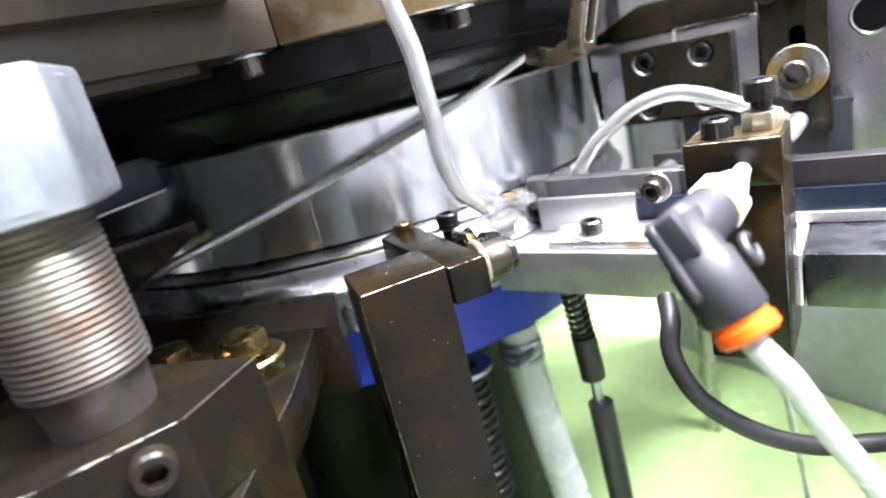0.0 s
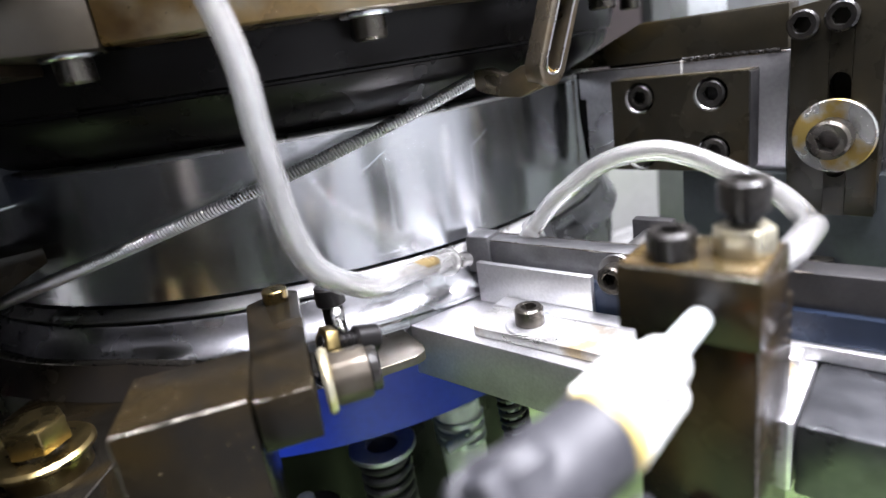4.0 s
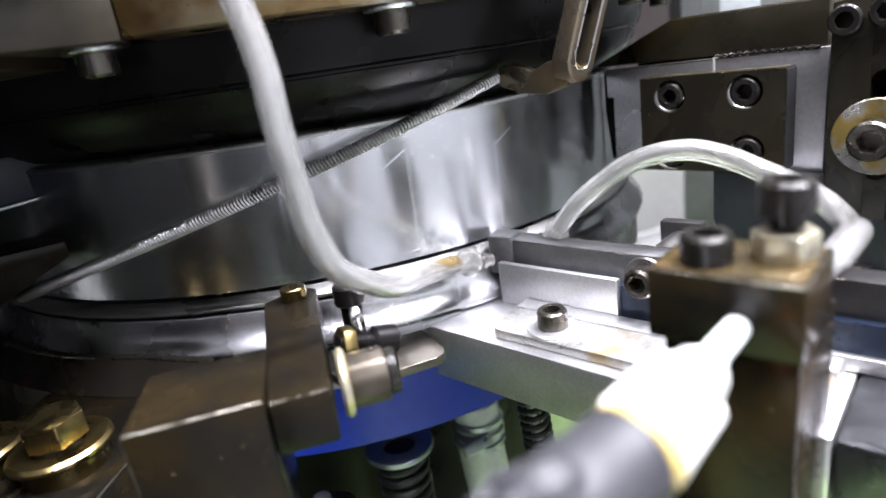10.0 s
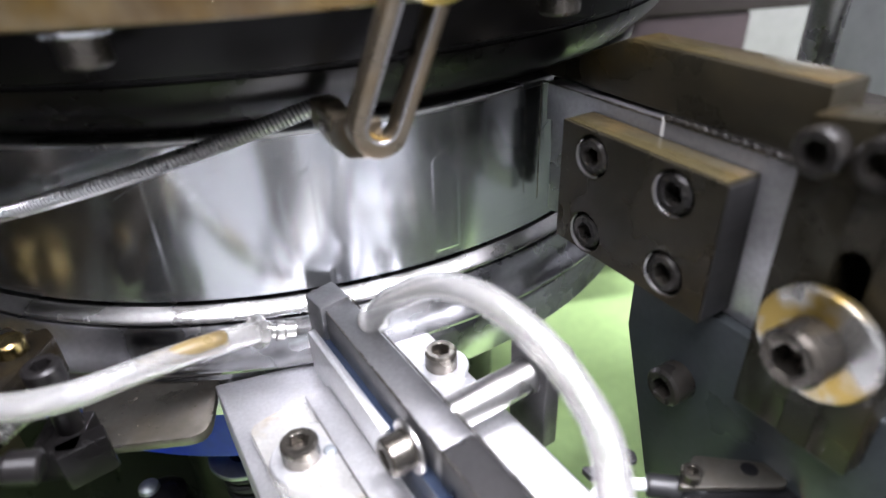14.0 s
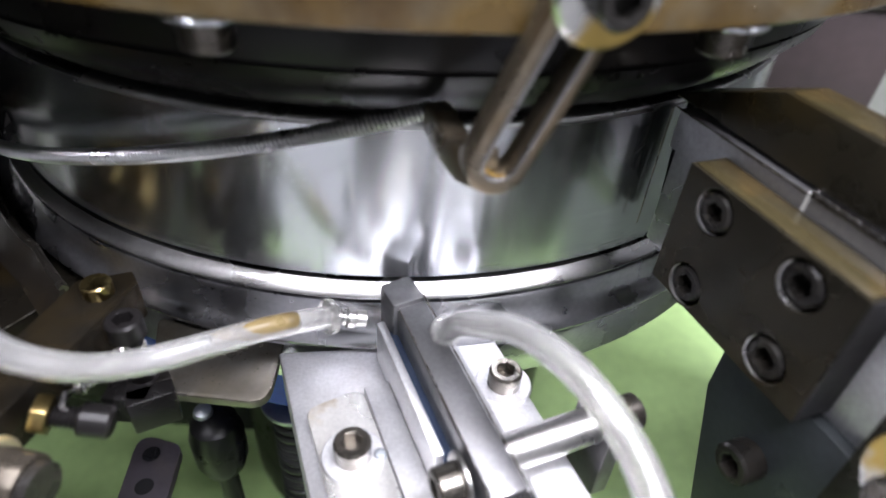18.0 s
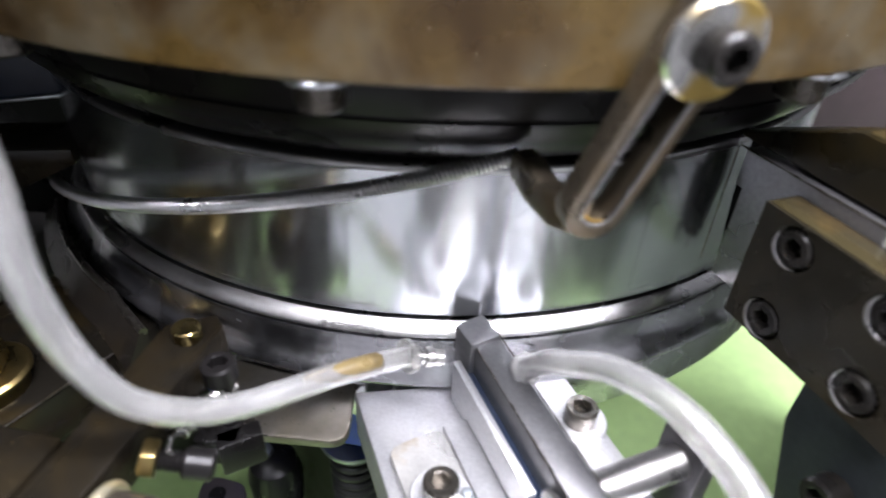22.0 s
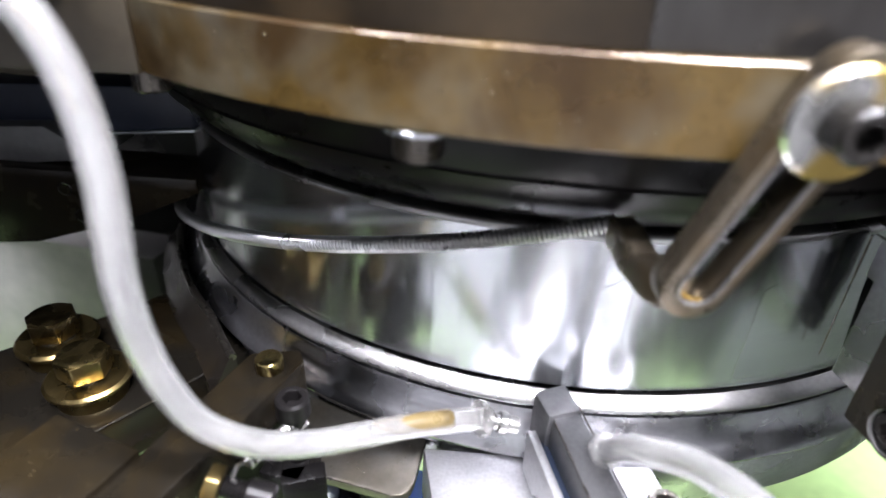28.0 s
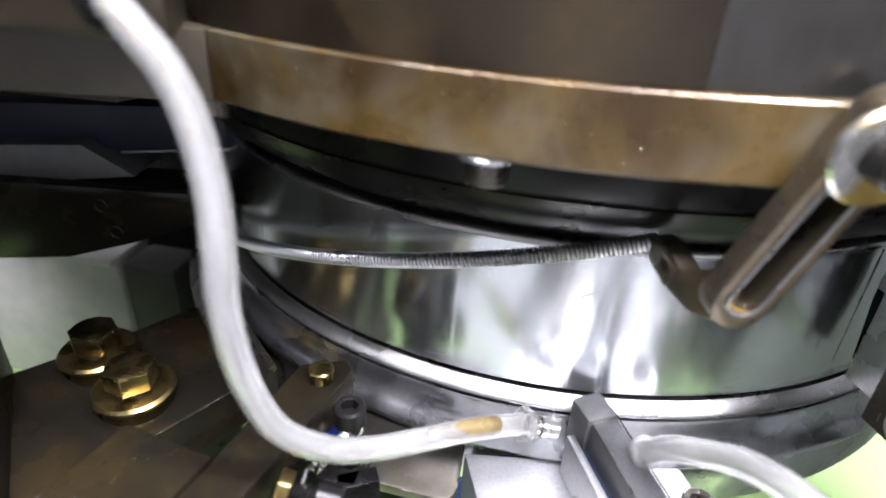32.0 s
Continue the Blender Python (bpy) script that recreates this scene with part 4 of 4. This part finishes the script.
def gface(points, m0, m1, bevel=0.5):
    """A slab whose outline is given along the holder and up."""
    return prism(points, m0, m1, axes(GO, GD, Vector((0, 0, 1)), GD.cross(Vector((0, 0, 1)))), bevel)


holder = thing("scraper_holder", "blackened scraper holder beside the drum", "machine bracket", tuple(gv(50, -20, -60)))
part("blade_plate", gface([(-18.6, 12), (64, 12), (64, 56), (-21.6, 55), (-21.6, 43), (-18.6, 43)], -17, -11.2, 0.4), BLADE, holder, "thin bare steel blade")
part("blade_backing", gface([(-24, 14), (10, 14), (10, 54.5), (-26.4, 54.5), (-26.4, 36)], -21.5, -17.3, 0.4), CASE, holder, "black backing strip behind the blade")
CLAMP_SCREWS = [((Vector(q) - GO).dot(GD), q[2]) for q in ((99.6, -191.2, 43.5), (111, -217, 43.5), (99.6, -191.2, 20), (109.8, -218.5, 21.5))]


def drilled_plate(g0, g1, z0, z1, holes, r, depth):
    """A plate with one round counterbore in each of its four quarters."""
    bm = bmesh.new()
    gm, zm = (g0 + g1) / 2, (z0 + z1) / 2
    for g, z in holes:
        a0, a1 = (g0, gm) if g < gm else (gm, g1)
        c0, c1 = (z0, zm) if z < zm else (zm, z1)
        angles = sorted([2 * math.pi * k / 32 for k in range(32)] + [math.atan2(c - z, a - g) % (2 * math.pi) for a in (a0, a1) for c in (c0, c1)])
        rings = []
        for ang in angles:
            cx, cz = math.cos(ang), math.sin(ang)
            reach = min(((a1 if cx > 0 else a0) - g) / cx if abs(cx) > 1e-9 else 1e9, ((c1 if cz > 0 else c0) - z) / cz if abs(cz) > 1e-9 else 1e9)
            outer, lip, hole = (g + reach * cx, z + reach * cz), (g + (r + 0.4) * cx, z + (r + 0.4) * cz), (g + r * cx, z + r * cz)
            rings.append([bm.verts.new(gv(q[0], d, q[1])) for q, d in ((outer, -depth), (outer, 0), (lip, 0), (hole, -0.4), (hole, -depth))])
        for p, q in zip(rings, rings[1:] + rings[:1]):
            for k in range(4):
                bm.faces.new((p[k], q[k], q[k + 1], p[k + 1]))
    bmesh.ops.recalc_face_normals(bm, faces=bm.faces)
    return bm


plate = joined(drilled_plate(0, 54, 14, 51, CLAMP_SCREWS, 6.1, 6.6), gface([(0, 14), (54, 14), (54, 51), (0, 51)], -11, -6.6, 0))
bmesh.ops.remove_doubles(plate, verts=plate.verts, dist=0.02)
part("clamp_plate", plate, HOLD, holder, "oily blackened clamp plate with four screws")
part("end_sheen", gface([(54.05, 14.6), (54.4, 14.6), (54.4, 50.4), (54.05, 50.4)], -10.6, -0.5, 0), RAILDARK, holder, "end of the clamp plate, toned for its grey reflection")
part("lower_body", gface([(26, 11.8), (26, -8), (42, -60), (100, -60), (100, 11.8)], -26, -8, 0.6), TEAL, holder, "grey-green bracket foot")
part("top_bar", gface([(-27, 56.3), (63, 56.3), (63, 72), (7, 72), (-27, 57.6)], -26, -13.2, 0.7), HOLD, holder, "blackened top bar with a sloping end")
part("oil_film", gpoly([(8, -14.2), (62, -14.2), (62, -25), (8, -25)], 72.02, 72.3, 0.1), OILTOP, holder, "brown oil on the top bar")
part("oil_film", gpoly([(0.8, -0.9), (53.2, -0.9), (53.2, -10.2), (0.8, -10.2)], 51.02, 51.25, 0.08), OILTOP, holder, "brown oil on the clamp plate")
arc = [(81.6 + 3.3 * math.cos(math.pi * k / 10), 44.6 + 3.3 * math.sin(math.pi * k / 10)) for k in range(11)]
low_arc = [(81.6 - 3.3 * math.cos(math.pi * k / 10), 15.4 - 3.3 * math.sin(math.pi * k / 10)) for k in range(11)]
end_left = gface([(66.6, -1.5), (78.3, -1.5), (78.3, 71.8), (66.6, 70)], -12, -1.5, 0.4)
end_right = gface([(84.9, -1.5), (93.6, -1.5), (93.6, 73.2), (84.9, 72.6)], -12, -1.5, 0.4)
end_top = gface(arc + [(78.3, 71.8), (84.9, 72.6)], -12, -1.5, 0)
end_low = gface(low_arc + [(84.9, -1.5), (78.3, -1.5)], -12, -1.5, 0)
part("end_plate", joined(end_left, end_right, end_top, end_low), HOLD, holder, "blackened end plate with a round-ended slot")
part("back_plate", gface([(64.5, -34), (170, -34), (170, 90), (64.5, 58)], -17, -12.4, 0.6), BLADE, holder, "blue-grey bare steel plate")
part("plate_bore", lathe([(7.6, 0.05), (8.4, 0.5), (9.2, 0.05)], 40, aim(tuple(gv(109, -12.4, 46)), GM)), STEEL, holder, "bright rim of a round bore")
part("bore_shade_disc", cyl(7.8, -3, 0.12, aim(tuple(gv(109, -12.4, 46)), GM), 40), CASE, holder, "black disc painted as the shade in the bore")
weld = [gv(26 + 0.9 * k, -10.6 - 0.3 * (k % 2), 56.4 + 0.35 * math.sin(k * 2.1)) for k in range(40)]
part("weld_seam", sweep(weld, lambda t: 0.7 + 0.14 * math.sin(t * 170), 8), SCREW, holder, "uneven dark weld seam")
for g, z in CLAMP_SCREWS:
    cap_screw(holder, tuple(gv(g, -6.4, z)), GM, 6.4, SCREW)
    rim = [gv(g + 5.75 * math.cos(radians(q)), -0.45, z + 5.75 * math.sin(radians(q))) for q in range(135, 301, 11)]
    part("bore_glint", sweep(rim, lambda t: 0.12 + 0.62 * math.sin(math.pi * min(1.0, max(0.0, t))), 10), STEEL, holder, "bright crescent put in as the bore's highlight")
cap_screw(holder, tuple(gv(81.3, 2.5, 27.3)), GM, 8, DSCREW, washer=(12.5, 2.5, WASHER))
for g, z in ((70.6, 64.3), (81.6, 65.6)):
    cap_screw(holder, tuple(gv(g, -4, z)), GM, 6, SCREW)
part("rear_body", gpoly([(-12, -21.8), (62, -21.8), (62, -70), (10, -70)], 8, 56, 0.6), BLACK, holder, "blackened body behind the blade")
oil_drops(holder, 60, 12, lambda rnd: (gv(1 + 52 * rnd.random(), 0, 15 + 35 * rnd.random()), GM), 0.35)
oil_drops(holder, 50, 13, lambda rnd: (gv(1 + 52 * rnd.random(), -1 - 9 * rnd.random(), 51), Vector((0, 0, 1))), 0.35)
part("lower_cover", gface([(88, -70), (125, -70), (125, -9), (88, -9)], -30, -13, 0.8), NAVY, holder, "dark navy lower cover")
part("slot_shade", gface([(75, 4), (89, 4), (89, 50), (75, 50)], -12.3, -11.5, 0), CASE, holder)
part("scribe_glint", gface([(24.9, 51.2), (25.8, 51.2), (25.8, 56.0), (24.9, 56.0)], -17.2, -10.9, 0), WHITE, holder, "scribed line with its shine put in as white")
cap_screw(holder, tuple(gv(47, -7.9, -14)), GM, 7, SCREW)
part("support", gpoly([(60, -18), (100, -18), (100, -230), (60, -230)], 0, 50, 1), BLACK, holder, "blackened cross beam to the side panel")

sensor = thing("sensor", "black sensor with a lit orange window on a steel bracket", "sensor", (120, -250, -40))
part("bracket_tongue", prism(rounded([(103, -251), (112, -242.5), (132.5, -249.5), (129.5, -255.5)], [1, 2, 3, 3]), -21.5, -20, IDENT, 0.4), TAB, sensor, "bent steel tongue")
part("tongue_hole_shade", lathe([(0, -19.9), (1.9, -19.9), (2.1, -19.8), (1.9, -19.7), (0, -19.9)], 20, mm(123, -249.3, 0)), CASE, sensor)
part("sensor_body", prism([(103, -253), (114, -242), (136, -250), (133, -258.6)], -31, -22, IDENT, 0.6), CASE, sensor)
part("window", prism([(118.5, -256.3), (132.2, -259.2), (132, -257), (118.3, -254.2)], -30.3, -22.8, IDENT, 0.3), LEDRED, sensor, "lit orange window")
part("window_mark", prism([(122, -257.6), (128.5, -259), (128.4, -258.6), (121.9, -257.2)], -28.6, -27.4, IDENT, 0), PLASTIC, sensor)
part("base_tongue", prism([(101, -254), (114, -240), (140, -250), (135, -260)], -33, -31.2, IDENT, 0.4), STEEL, sensor)
part("carrier", prism([(106, -256), (116, -238), (150, -246), (142, -264)], -60, -33.2, IDENT, 1), LINK, sensor)
part("tie_tail", prism(rounded([(88, -224.5), (91, -225), (100, -235), (99.5, -238), (96, -237.5)], 1.2), -26.6, -25, IDENT, 0.5), RUBBER, sensor, "black cable tie tail")
part("tie_head", prism(rounded([(84.5, -235.5), (97, -236.5), (97.5, -240.5), (86, -239)], 0.8), -29, -26.8, IDENT, 0.5), RUBBER, sensor)
cap_screw(sensor, (107.5, -249, -20), (0, 0, 1), 3.2, DSCREW)
part("lamp_block", box(142, 154, -251.5, -240, -33, -8, IDENT, 1), NAVY, sensor, "dark navy block behind the sensor")
part("lamp_window", box(144.6, 147.6, -252.1, -251.3, -20, -14, IDENT, 0.3), LEDRED, sensor, "small lit orange window")
part("connector", cyl(3, 0, 14, aim((98, -246, -24), (0.9, -0.3, 0))), RUBBER, sensor)
part("lead", sweep(smooth_line([(98, -246, -24), (90, -243, -26), (84, -244, -34), (86, -248, -60), (110, -250, -150), (150, -240, FLOOR_Z + 3)], 6), 1.6, 10), PU, sensor, "thin lead, pale in place of a reflected light stripe")

far_stud = thing("far_stud", "bright hexagon nut on a stud beyond the scraper holder", "stud", (230, -105, FLOOR_Z))
part("stud", cyl(7, FLOOR_Z, 100, mm(230, -105, 0)), STEEL, far_stud, "pale worn steel stud")
part("nut", hexagon(28, 68, 88, mm(230, -105, 0, 0, 0, 20), 1), BRIGHTZINC, far_stud, "bright zinc-plated hexagon nut")

# ---- the left-hand bracket ----
bench = thing("bracket_plate", "oily dark steel bracket plate with two flanged bolts", "machine bracket", (-150, -190, -60))
part("plate", prism([(-160, -268), (-129, -220), (-101, -167), (-90, -150), (-115, -125), (-147, -128), (-165, -158), (-187, -187), (-230, -240), (-230, -268)], -46, -26, IDENT, 1.3), OLIVE, bench)
oil_drops(bench, 45, 41, lambda rnd: (Vector((-128 + 34 * rnd.random() - 30, -205 + 60 * rnd.random(), -26)), Vector((0, 0, 1))), 0.26)
hex_bolt(bench, (-135.5, -193, -17.5), (0, 0, 1), 15.4, 9.4, BRASS, 14, 0.3)
hex_bolt(bench, (-160.6, -179, -17), (0, 0, 1), 15.4, 9.4, AGEDBRASS, 14, 0.9, rim=BRASS)
GUARD_LINE = smooth_line([(-166, -70, -16), (-160, -92, -15.6), (-151, -111, -15.4), (-139, -126, -15.2), (-127, -139, -15), (-104, -163, -15), (-85, -180, -15), (-66, -195, -15)], 6)
GUARD_LINE = [p + Vector((p.x, p.y, 0)).normalized() * max(0.0, 191.2 - p.xy.length) for p in GUARD_LINE]
guard_rail = thing("drum_guard", "dark curved guard strip with a bright rounded rim beside the drum", "guard", (-125, -140, -60))
part("rim", sweep(GUARD_LINE[:-8], 1.5, 12), DSCREW, guard_rail, "rounded rubbed steel rim")
strip = bmesh.new()
rows = []
for p in GUARD_LINE[:-8]:
    n = Vector((p.x, p.y, 0)).normalized()
    rows.append([strip.verts.new(p + n * q + Vector((0, 0, h))) for q, h in ((-1.2, 0), (1.4, 0), (9, -10.6), (9, -44), (-1.2, -44))])
for p, q in zip(rows, rows[1:]):
    for k in range(5):
        strip.faces.new((p[k], q[k], q[(k + 1) % 5], p[(k + 1) % 5]))
strip.faces.new(rows[0])
strip.faces.new(rows[-1])
bmesh.ops.recalc_face_normals(strip, faces=strip.faces)
part("guard_strip", strip, BLACK, guard_rail, "dark grey curved strip")

base_left = thing("lower_bracket", "dark oily lower bracket plate", "machine bracket", (-180, -240, -110))
part("plate", prism([(-178, -262), (-152, -205), (-168, -176), (-205, -190), (-228, -240), (-228, -262)], -110, -46.2, IDENT, 1.5), OLIVE, base_left)
part("leg", box(-300, -180, -300, -180, FLOOR_Z, -110.5, bevel=2), BLACK, base_left)

stud_block = thing("stud_block", "blackened block carrying a thick threaded stud", "machine block", (-190, -235, -60))
part("block", prism([(-163.8, -265), (-139, -245), (-190, -190), (-260, -210), (-236, -270)], -60, 2, IDENT, 1.3), OLIVE, stud_block)
part("stud", lathe([(0, 2), (13.5, 2), (14.5, 14), (16.5, 15)] + [(16.3 + 0.5 * (k % 2), 16 + k * 0.95) for k in range(42)] + [(16, 58), (0, 58)], 48, mm(-180, -240, 0)), RUSTY, stud_block, "worn threaded steel stud")
oil_drops(stud_block, 40, 43, lambda rnd: (Vector((-195 + 45 * rnd.random(), -250 + 40 * rnd.random(), 2)), Vector((0, 0, 1))), 0.26)
part("nut", joined(hexagon(45, 57, 90, mm(-180, -240, 0, 0, 0, 12), 2), cyl(23, 57.5, 89, mm(-180, -240, 0), 40, 2)), ZINC, stud_block, "large bright hexagon nut")
for q in ((-173, -263.8, -6), (-212, -268, -6)):
    cap_screw(stud_block, q, (0.0, -1, 0), 7, BLACK)

clamp = thing("pin_clamp", "oily dark clamp block with a brass pin", "clamp", (-80, -240, -60))
part("post", prism([(-108, -257.5), (-80.2, -262.3), (-75.5, -236), (-103, -231.5)], -130, 10.6, IDENT, 1.0), OLIVE, clamp, "upright dark post")
block = prism([(-79.7, -262.6), (-66.8, -265), (-54, -192), (-58, -187), (-71, -193)], -3.2, 9.8, IDENT, 0.8)
for v in block.verts:
    v.co.z -= (v.co.y + 265) * 0.045
part("pin_block", block, OLIVE, clamp)
oil_drops(clamp, 45, 8, lambda rnd: (Vector((-106 + 24 * rnd.random(), -233.5 - 22 * rnd.random(), 10.6)), Vector((0, 0, 1))), 0.25)
oil_drops(clamp, 50, 9, lambda rnd: ((lambda q: Vector((-107.5 + 27 * q, -257.6 - 4.7 * q, 4 - 90 * rnd.random())))(rnd.random()), Vector((-0.17, -0.98, 0))), 0.36)
part("brass_pin", joined(cyl(4, 5, 11, mm(-62, -198, 0)), cyl(3.4, 3, 7, mm(-62, -198, 0))), BRASS, clamp, "round brass pin")
kx = Vector((0.98, -0.16, 0)).normalized()
k0 = Vector((-62.2, -250, 2))
part("flange", disc_ring(3, 8.4, 0, 2.4, aim(k0, kx), 32, 0.8), NUTZINC, clamp, "pale yellowed flange washer")
part("knob", lathe([(0, 2.4), (6.3, 2.4), (6.6, 3), (6.6, 10.5), (6.2, 11.4), (0, 11.4)], 40, aim(k0, kx), wave=lambda j, a: 0.15 * math.cos(a * 30) if 1 <= j <= 4 else 0), KNOB, clamp, "knurled steel knob")
part("knob_cap", cyl(5.6, 11.4, 14, aim(k0, kx)), SCREW, clamp)

adjuster = thing("spring_adjuster", "small tension spring between a screw and a threaded rod", "adjuster", (-50, -225, -10))
part("screw_post", joined(cyl(3.2, -18, 5, mm(-48, -211.6, 0)), box(-56, -44, -220, -206, -20, -10)), RINGBLK, adjuster)
cap_screw(adjuster, (-48, -211.6, 6.4), (0, 0, 1), 5.6, RINGBLK, washer=(4.4, 0.8, STEEL))
part("tension_spring", joined(coil([(-47.6, -213, 3), (-48.6, -219, 5), (-50, -226, 6.5), (-51, -231, 7)], 1.5, 0.42, 13, 6, 10), sweep([(-51, -231, 8), (-51.5, -233.5, 9.6), (-51.6, -236, 7.5), (-51, -235, 4.5)], 0.5, 6), sweep([(-46, -213.5, 2), (-44.4, -211.6, 3), (-46, -209.8, 4), (-49.5, -210, 5)], 0.5, 6)), STEEL, adjuster, "bright tension spring")
rx0, rxd = Vector((-58.5, -236.6, 5.6)), Vector((0.95, 0.12, -0.26)).normalized()
part("threaded_rod", lathe([(0, 0)] + [(2.3 + 0.35 * (k % 2), k * 0.5) for k in range(28)] + [(0, 14)], 18, aim(rx0, rxd)), RINGBLK, adjuster)
part("lock_nut", hexagon(8.5, 0.4, 4, aim(rx0, rxd), 0.5), BRASS, adjuster, "yellow lock nut")
part("rod_head", cyl(3.9, 9.5, 17, aim(rx0, rxd), 28, 0.8), RINGBLK, adjuster)
part("stop_block", prism(rounded([(-51, -217.5), (-40.4, -211.4), (-37.6, -216.4), (-48.2, -222.5)], 0.8), -22, -10, IDENT, 0.6), RINGBLK, adjuster)

tab = solid("tab_plate", prism(rounded([(-18, -181), (-17, -207.5), (-52, -206), (-62, -176)], [3, 6, 2, 2]), -27.5, -24, IDENT, 0.5), TAB, "thin worn steel tab plate with a rounded corner", "plate")

oil_drops(tab, 30, 21, lambda rnd: (Vector((-48 + 26 * rnd.random(), -203 + 20 * rnd.random(), -24)), Vector((0, 0, 1))), 0.35)

# rubbed edges on the oily blocks, with their highlights put in
worn_lit_edge(clamp, (-107.4, -257.1, 10.25), (-80.6, -261.7, 10.25), 0.3)
worn_lit_edge(clamp, (-79.3, -262.1, 9.35), (-67.1, -264.4, 9.4), 0.3)
worn_lit_edge(clamp, (-107.7, -257.0, -120), (-107.7, -257.0, 9.5), 0.35, 30)
worn_lit_edge(stud_block, (-163.2, -264.2, 1.5), (-139.6, -245.1, 1.5), 0.32)
worn_lit_edge(stud_block, (-235, -269.2, 1.5), (-164.4, -264.4, 1.5), 0.32)
worn_lit_edge(bench, (-128.7, -219.4, -26.5), (-101.2, -167.4, -26.5), 0.4, 20)
worn_lit_edge(bench, (-159.4, -267.2, -26.5), (-129.2, -220.2, -26.5), 0.4)
worn_lit_edge(holder, gv(1, -0.4, 50.6), gv(53, -0.4, 50.6), 0.35, 20)
worn_lit_edge(holder, gv(53.6, -0.4, 15), gv(53.6, -0.4, 50), 0.35)
worn_lit_edge(holder, gv(0.4, -0.4, 15), gv(0.4, -0.4, 50), 0.3)
worn_lit_edge(holder, gv(-24, -11.3, 54.7), gv(63, -11.3, 55.7), 0.35, 30)
worn_lit_edge(holder, gv(-24.8, -11.4, 13), gv(-24.8, -11.4, 54), 0.3)
worn_lit_edge(track, fv(-62.7, 86.6, 28.7), fv(-62.7, 112.5, 28.7), 0.35)
worn_lit_edge(track, fv(-62.5, 112.7, 28.7), fv(-42.5, 112.7, 28.7), 0.35)
worn_lit_edge(track, fv(-59.7, 111.7, -45), fv(-59.7, 111.7, 14), 0.3, 24)
worn_lit_edge(track, fv(14.6, 0, 3.2), fv(14.9, 110, 3.2), 0.3, 30)
worn_lit_edge(track, fv(5.7, 2, 3.2), fv(5.7, 110, 3.2), 0.3, 30)
worn_lit_edge(tab, (-22, -207.2, -24.3), (-50, -206, -24.3), 0.35)
worn_lit_edge(tab, (-18, -183, -24.3), (-17.3, -202, -24.3), 0.35)

# ---- below the track ----
bellows = thing("compression_spring", "black coil spring under a pale rim below the drum", "spring", (-27, -152, -180), "springs below the drum")
part("core", cyl(7.5, -180, -93, mm(-27, -152, 0), 24), RUBBER, bellows)
part("coil", coil([(-27, -152, -178), (-27, -152, -94)], 10.4, 1.9, 14, 8, 22), RUBBER, bellows, "thick black coil")
part("rim", disc_ring(7.4, 15.5, -93, -90.5, mm(-27, -152, 0)), ZINC, bellows, "pale grey rim")

drain = thing("drain_hose", "wide clear drain hose with a metal hose clamp", "hose", (12, -153, -280))
part("hose", pipe(smooth_line([(12, -153, -82), (12, -154, -110), (14, -158, -150), (18, -168, -220), (20, -170, -296)], 6), 11, 9.5, 28), PU, drain)
for z in (-92, -97.5, -103):
    part("hose_clamp", disc_ring(10.8, 12.2, -1.8, 1.8, aim((12, -153.4, z), (0.06, 0.03, 1)), 36, 0.7), ZINC, drain, "bright hose clamp band")
part("clamp_screw", cyl(3, -7, 7, aim((5, -165.5, -97), (1, 0, 0.15)), 20), ZINC, drain)
part("screw_slot_shade", box(-2.4, 2.4, -0.4, 0.4, 6.9, 7.1, aim((5, -165.5, -97), (1, 0, 0.15)), 0), CASE, drain)
damper = thing("spring_damper", "black coil spring on a damper rod", "damper", (11, -212, -290))
part("coil", coil([(12, -206, -42), (14, -207, -74)], 5, 1.1, 9, 7, 14), RUBBER, damper)
part("barrel", sweep([(14, -207, -74), (15.5, -207.5, -98)], 6.2, 20), RUBBER, damper)
part("rod", sweep([(11.8, -205.8, -38), (16.2, -207.6, -110), (17.5, -208, -130)], 2.4, 12), ZINC, damper)
part("lower_barrel", sweep([(16.8, -208, -114), (24, -210, -298)], 6.4, 20), PLASTIC, damper)
knob = thing("rubber_stop", "black rubber stop with a bright screw below the tab plate", "stop", (-62, -161, FLOOR_Z))
part("body", lathe([(0, FLOOR_Z), (4.5, FLOOR_Z), (4.5, -137), (9, -134), (11.5, -126), (11.8, -110), (10, -102), (6, -98.5), (0, -97.7)], 28, mm(-62, -161, 0)), CASE, knob)
part("screw", lathe([(0, -97.6), (4.2, -97.6), (3.8, -95.6), (2, -94.6), (0, -94.4)], 20, mm(-66, -160, 0)), ZINC, knob, "bright domed screw")
link = thing("hanging_link", "dark link plate with two holes", "link", (-70, -210, FLOOR_Z))
part("link_plate", prism(rounded([(-85, -176), (-66, -180), (-60, -226), (-78, -226)], 6), -96, -91, IDENT, 0.8), LINK, link)
for x, y in ((-76, -185.5), (-73, -199)):
    part("hole", lathe([(0, -90.9), (2.8, -90.9), (3.4, -90.6), (2.8, -90.7), (0, -90.88)], 20, mm(x, y, 0)), CASE, link)
part("link_rod", cyl(4, FLOOR_Z, -96, mm(-70, -218, 0)), CASE, link)

# ---- what turns ----
def motions():
    rows = []
    for i in range(17):
        rows.append((i * 2.0, Matrix.Translation(drum.location) @ pose(0, 0, 0, 0, 0, 50.0 * i)))
    walk(drum, rows)


motions()
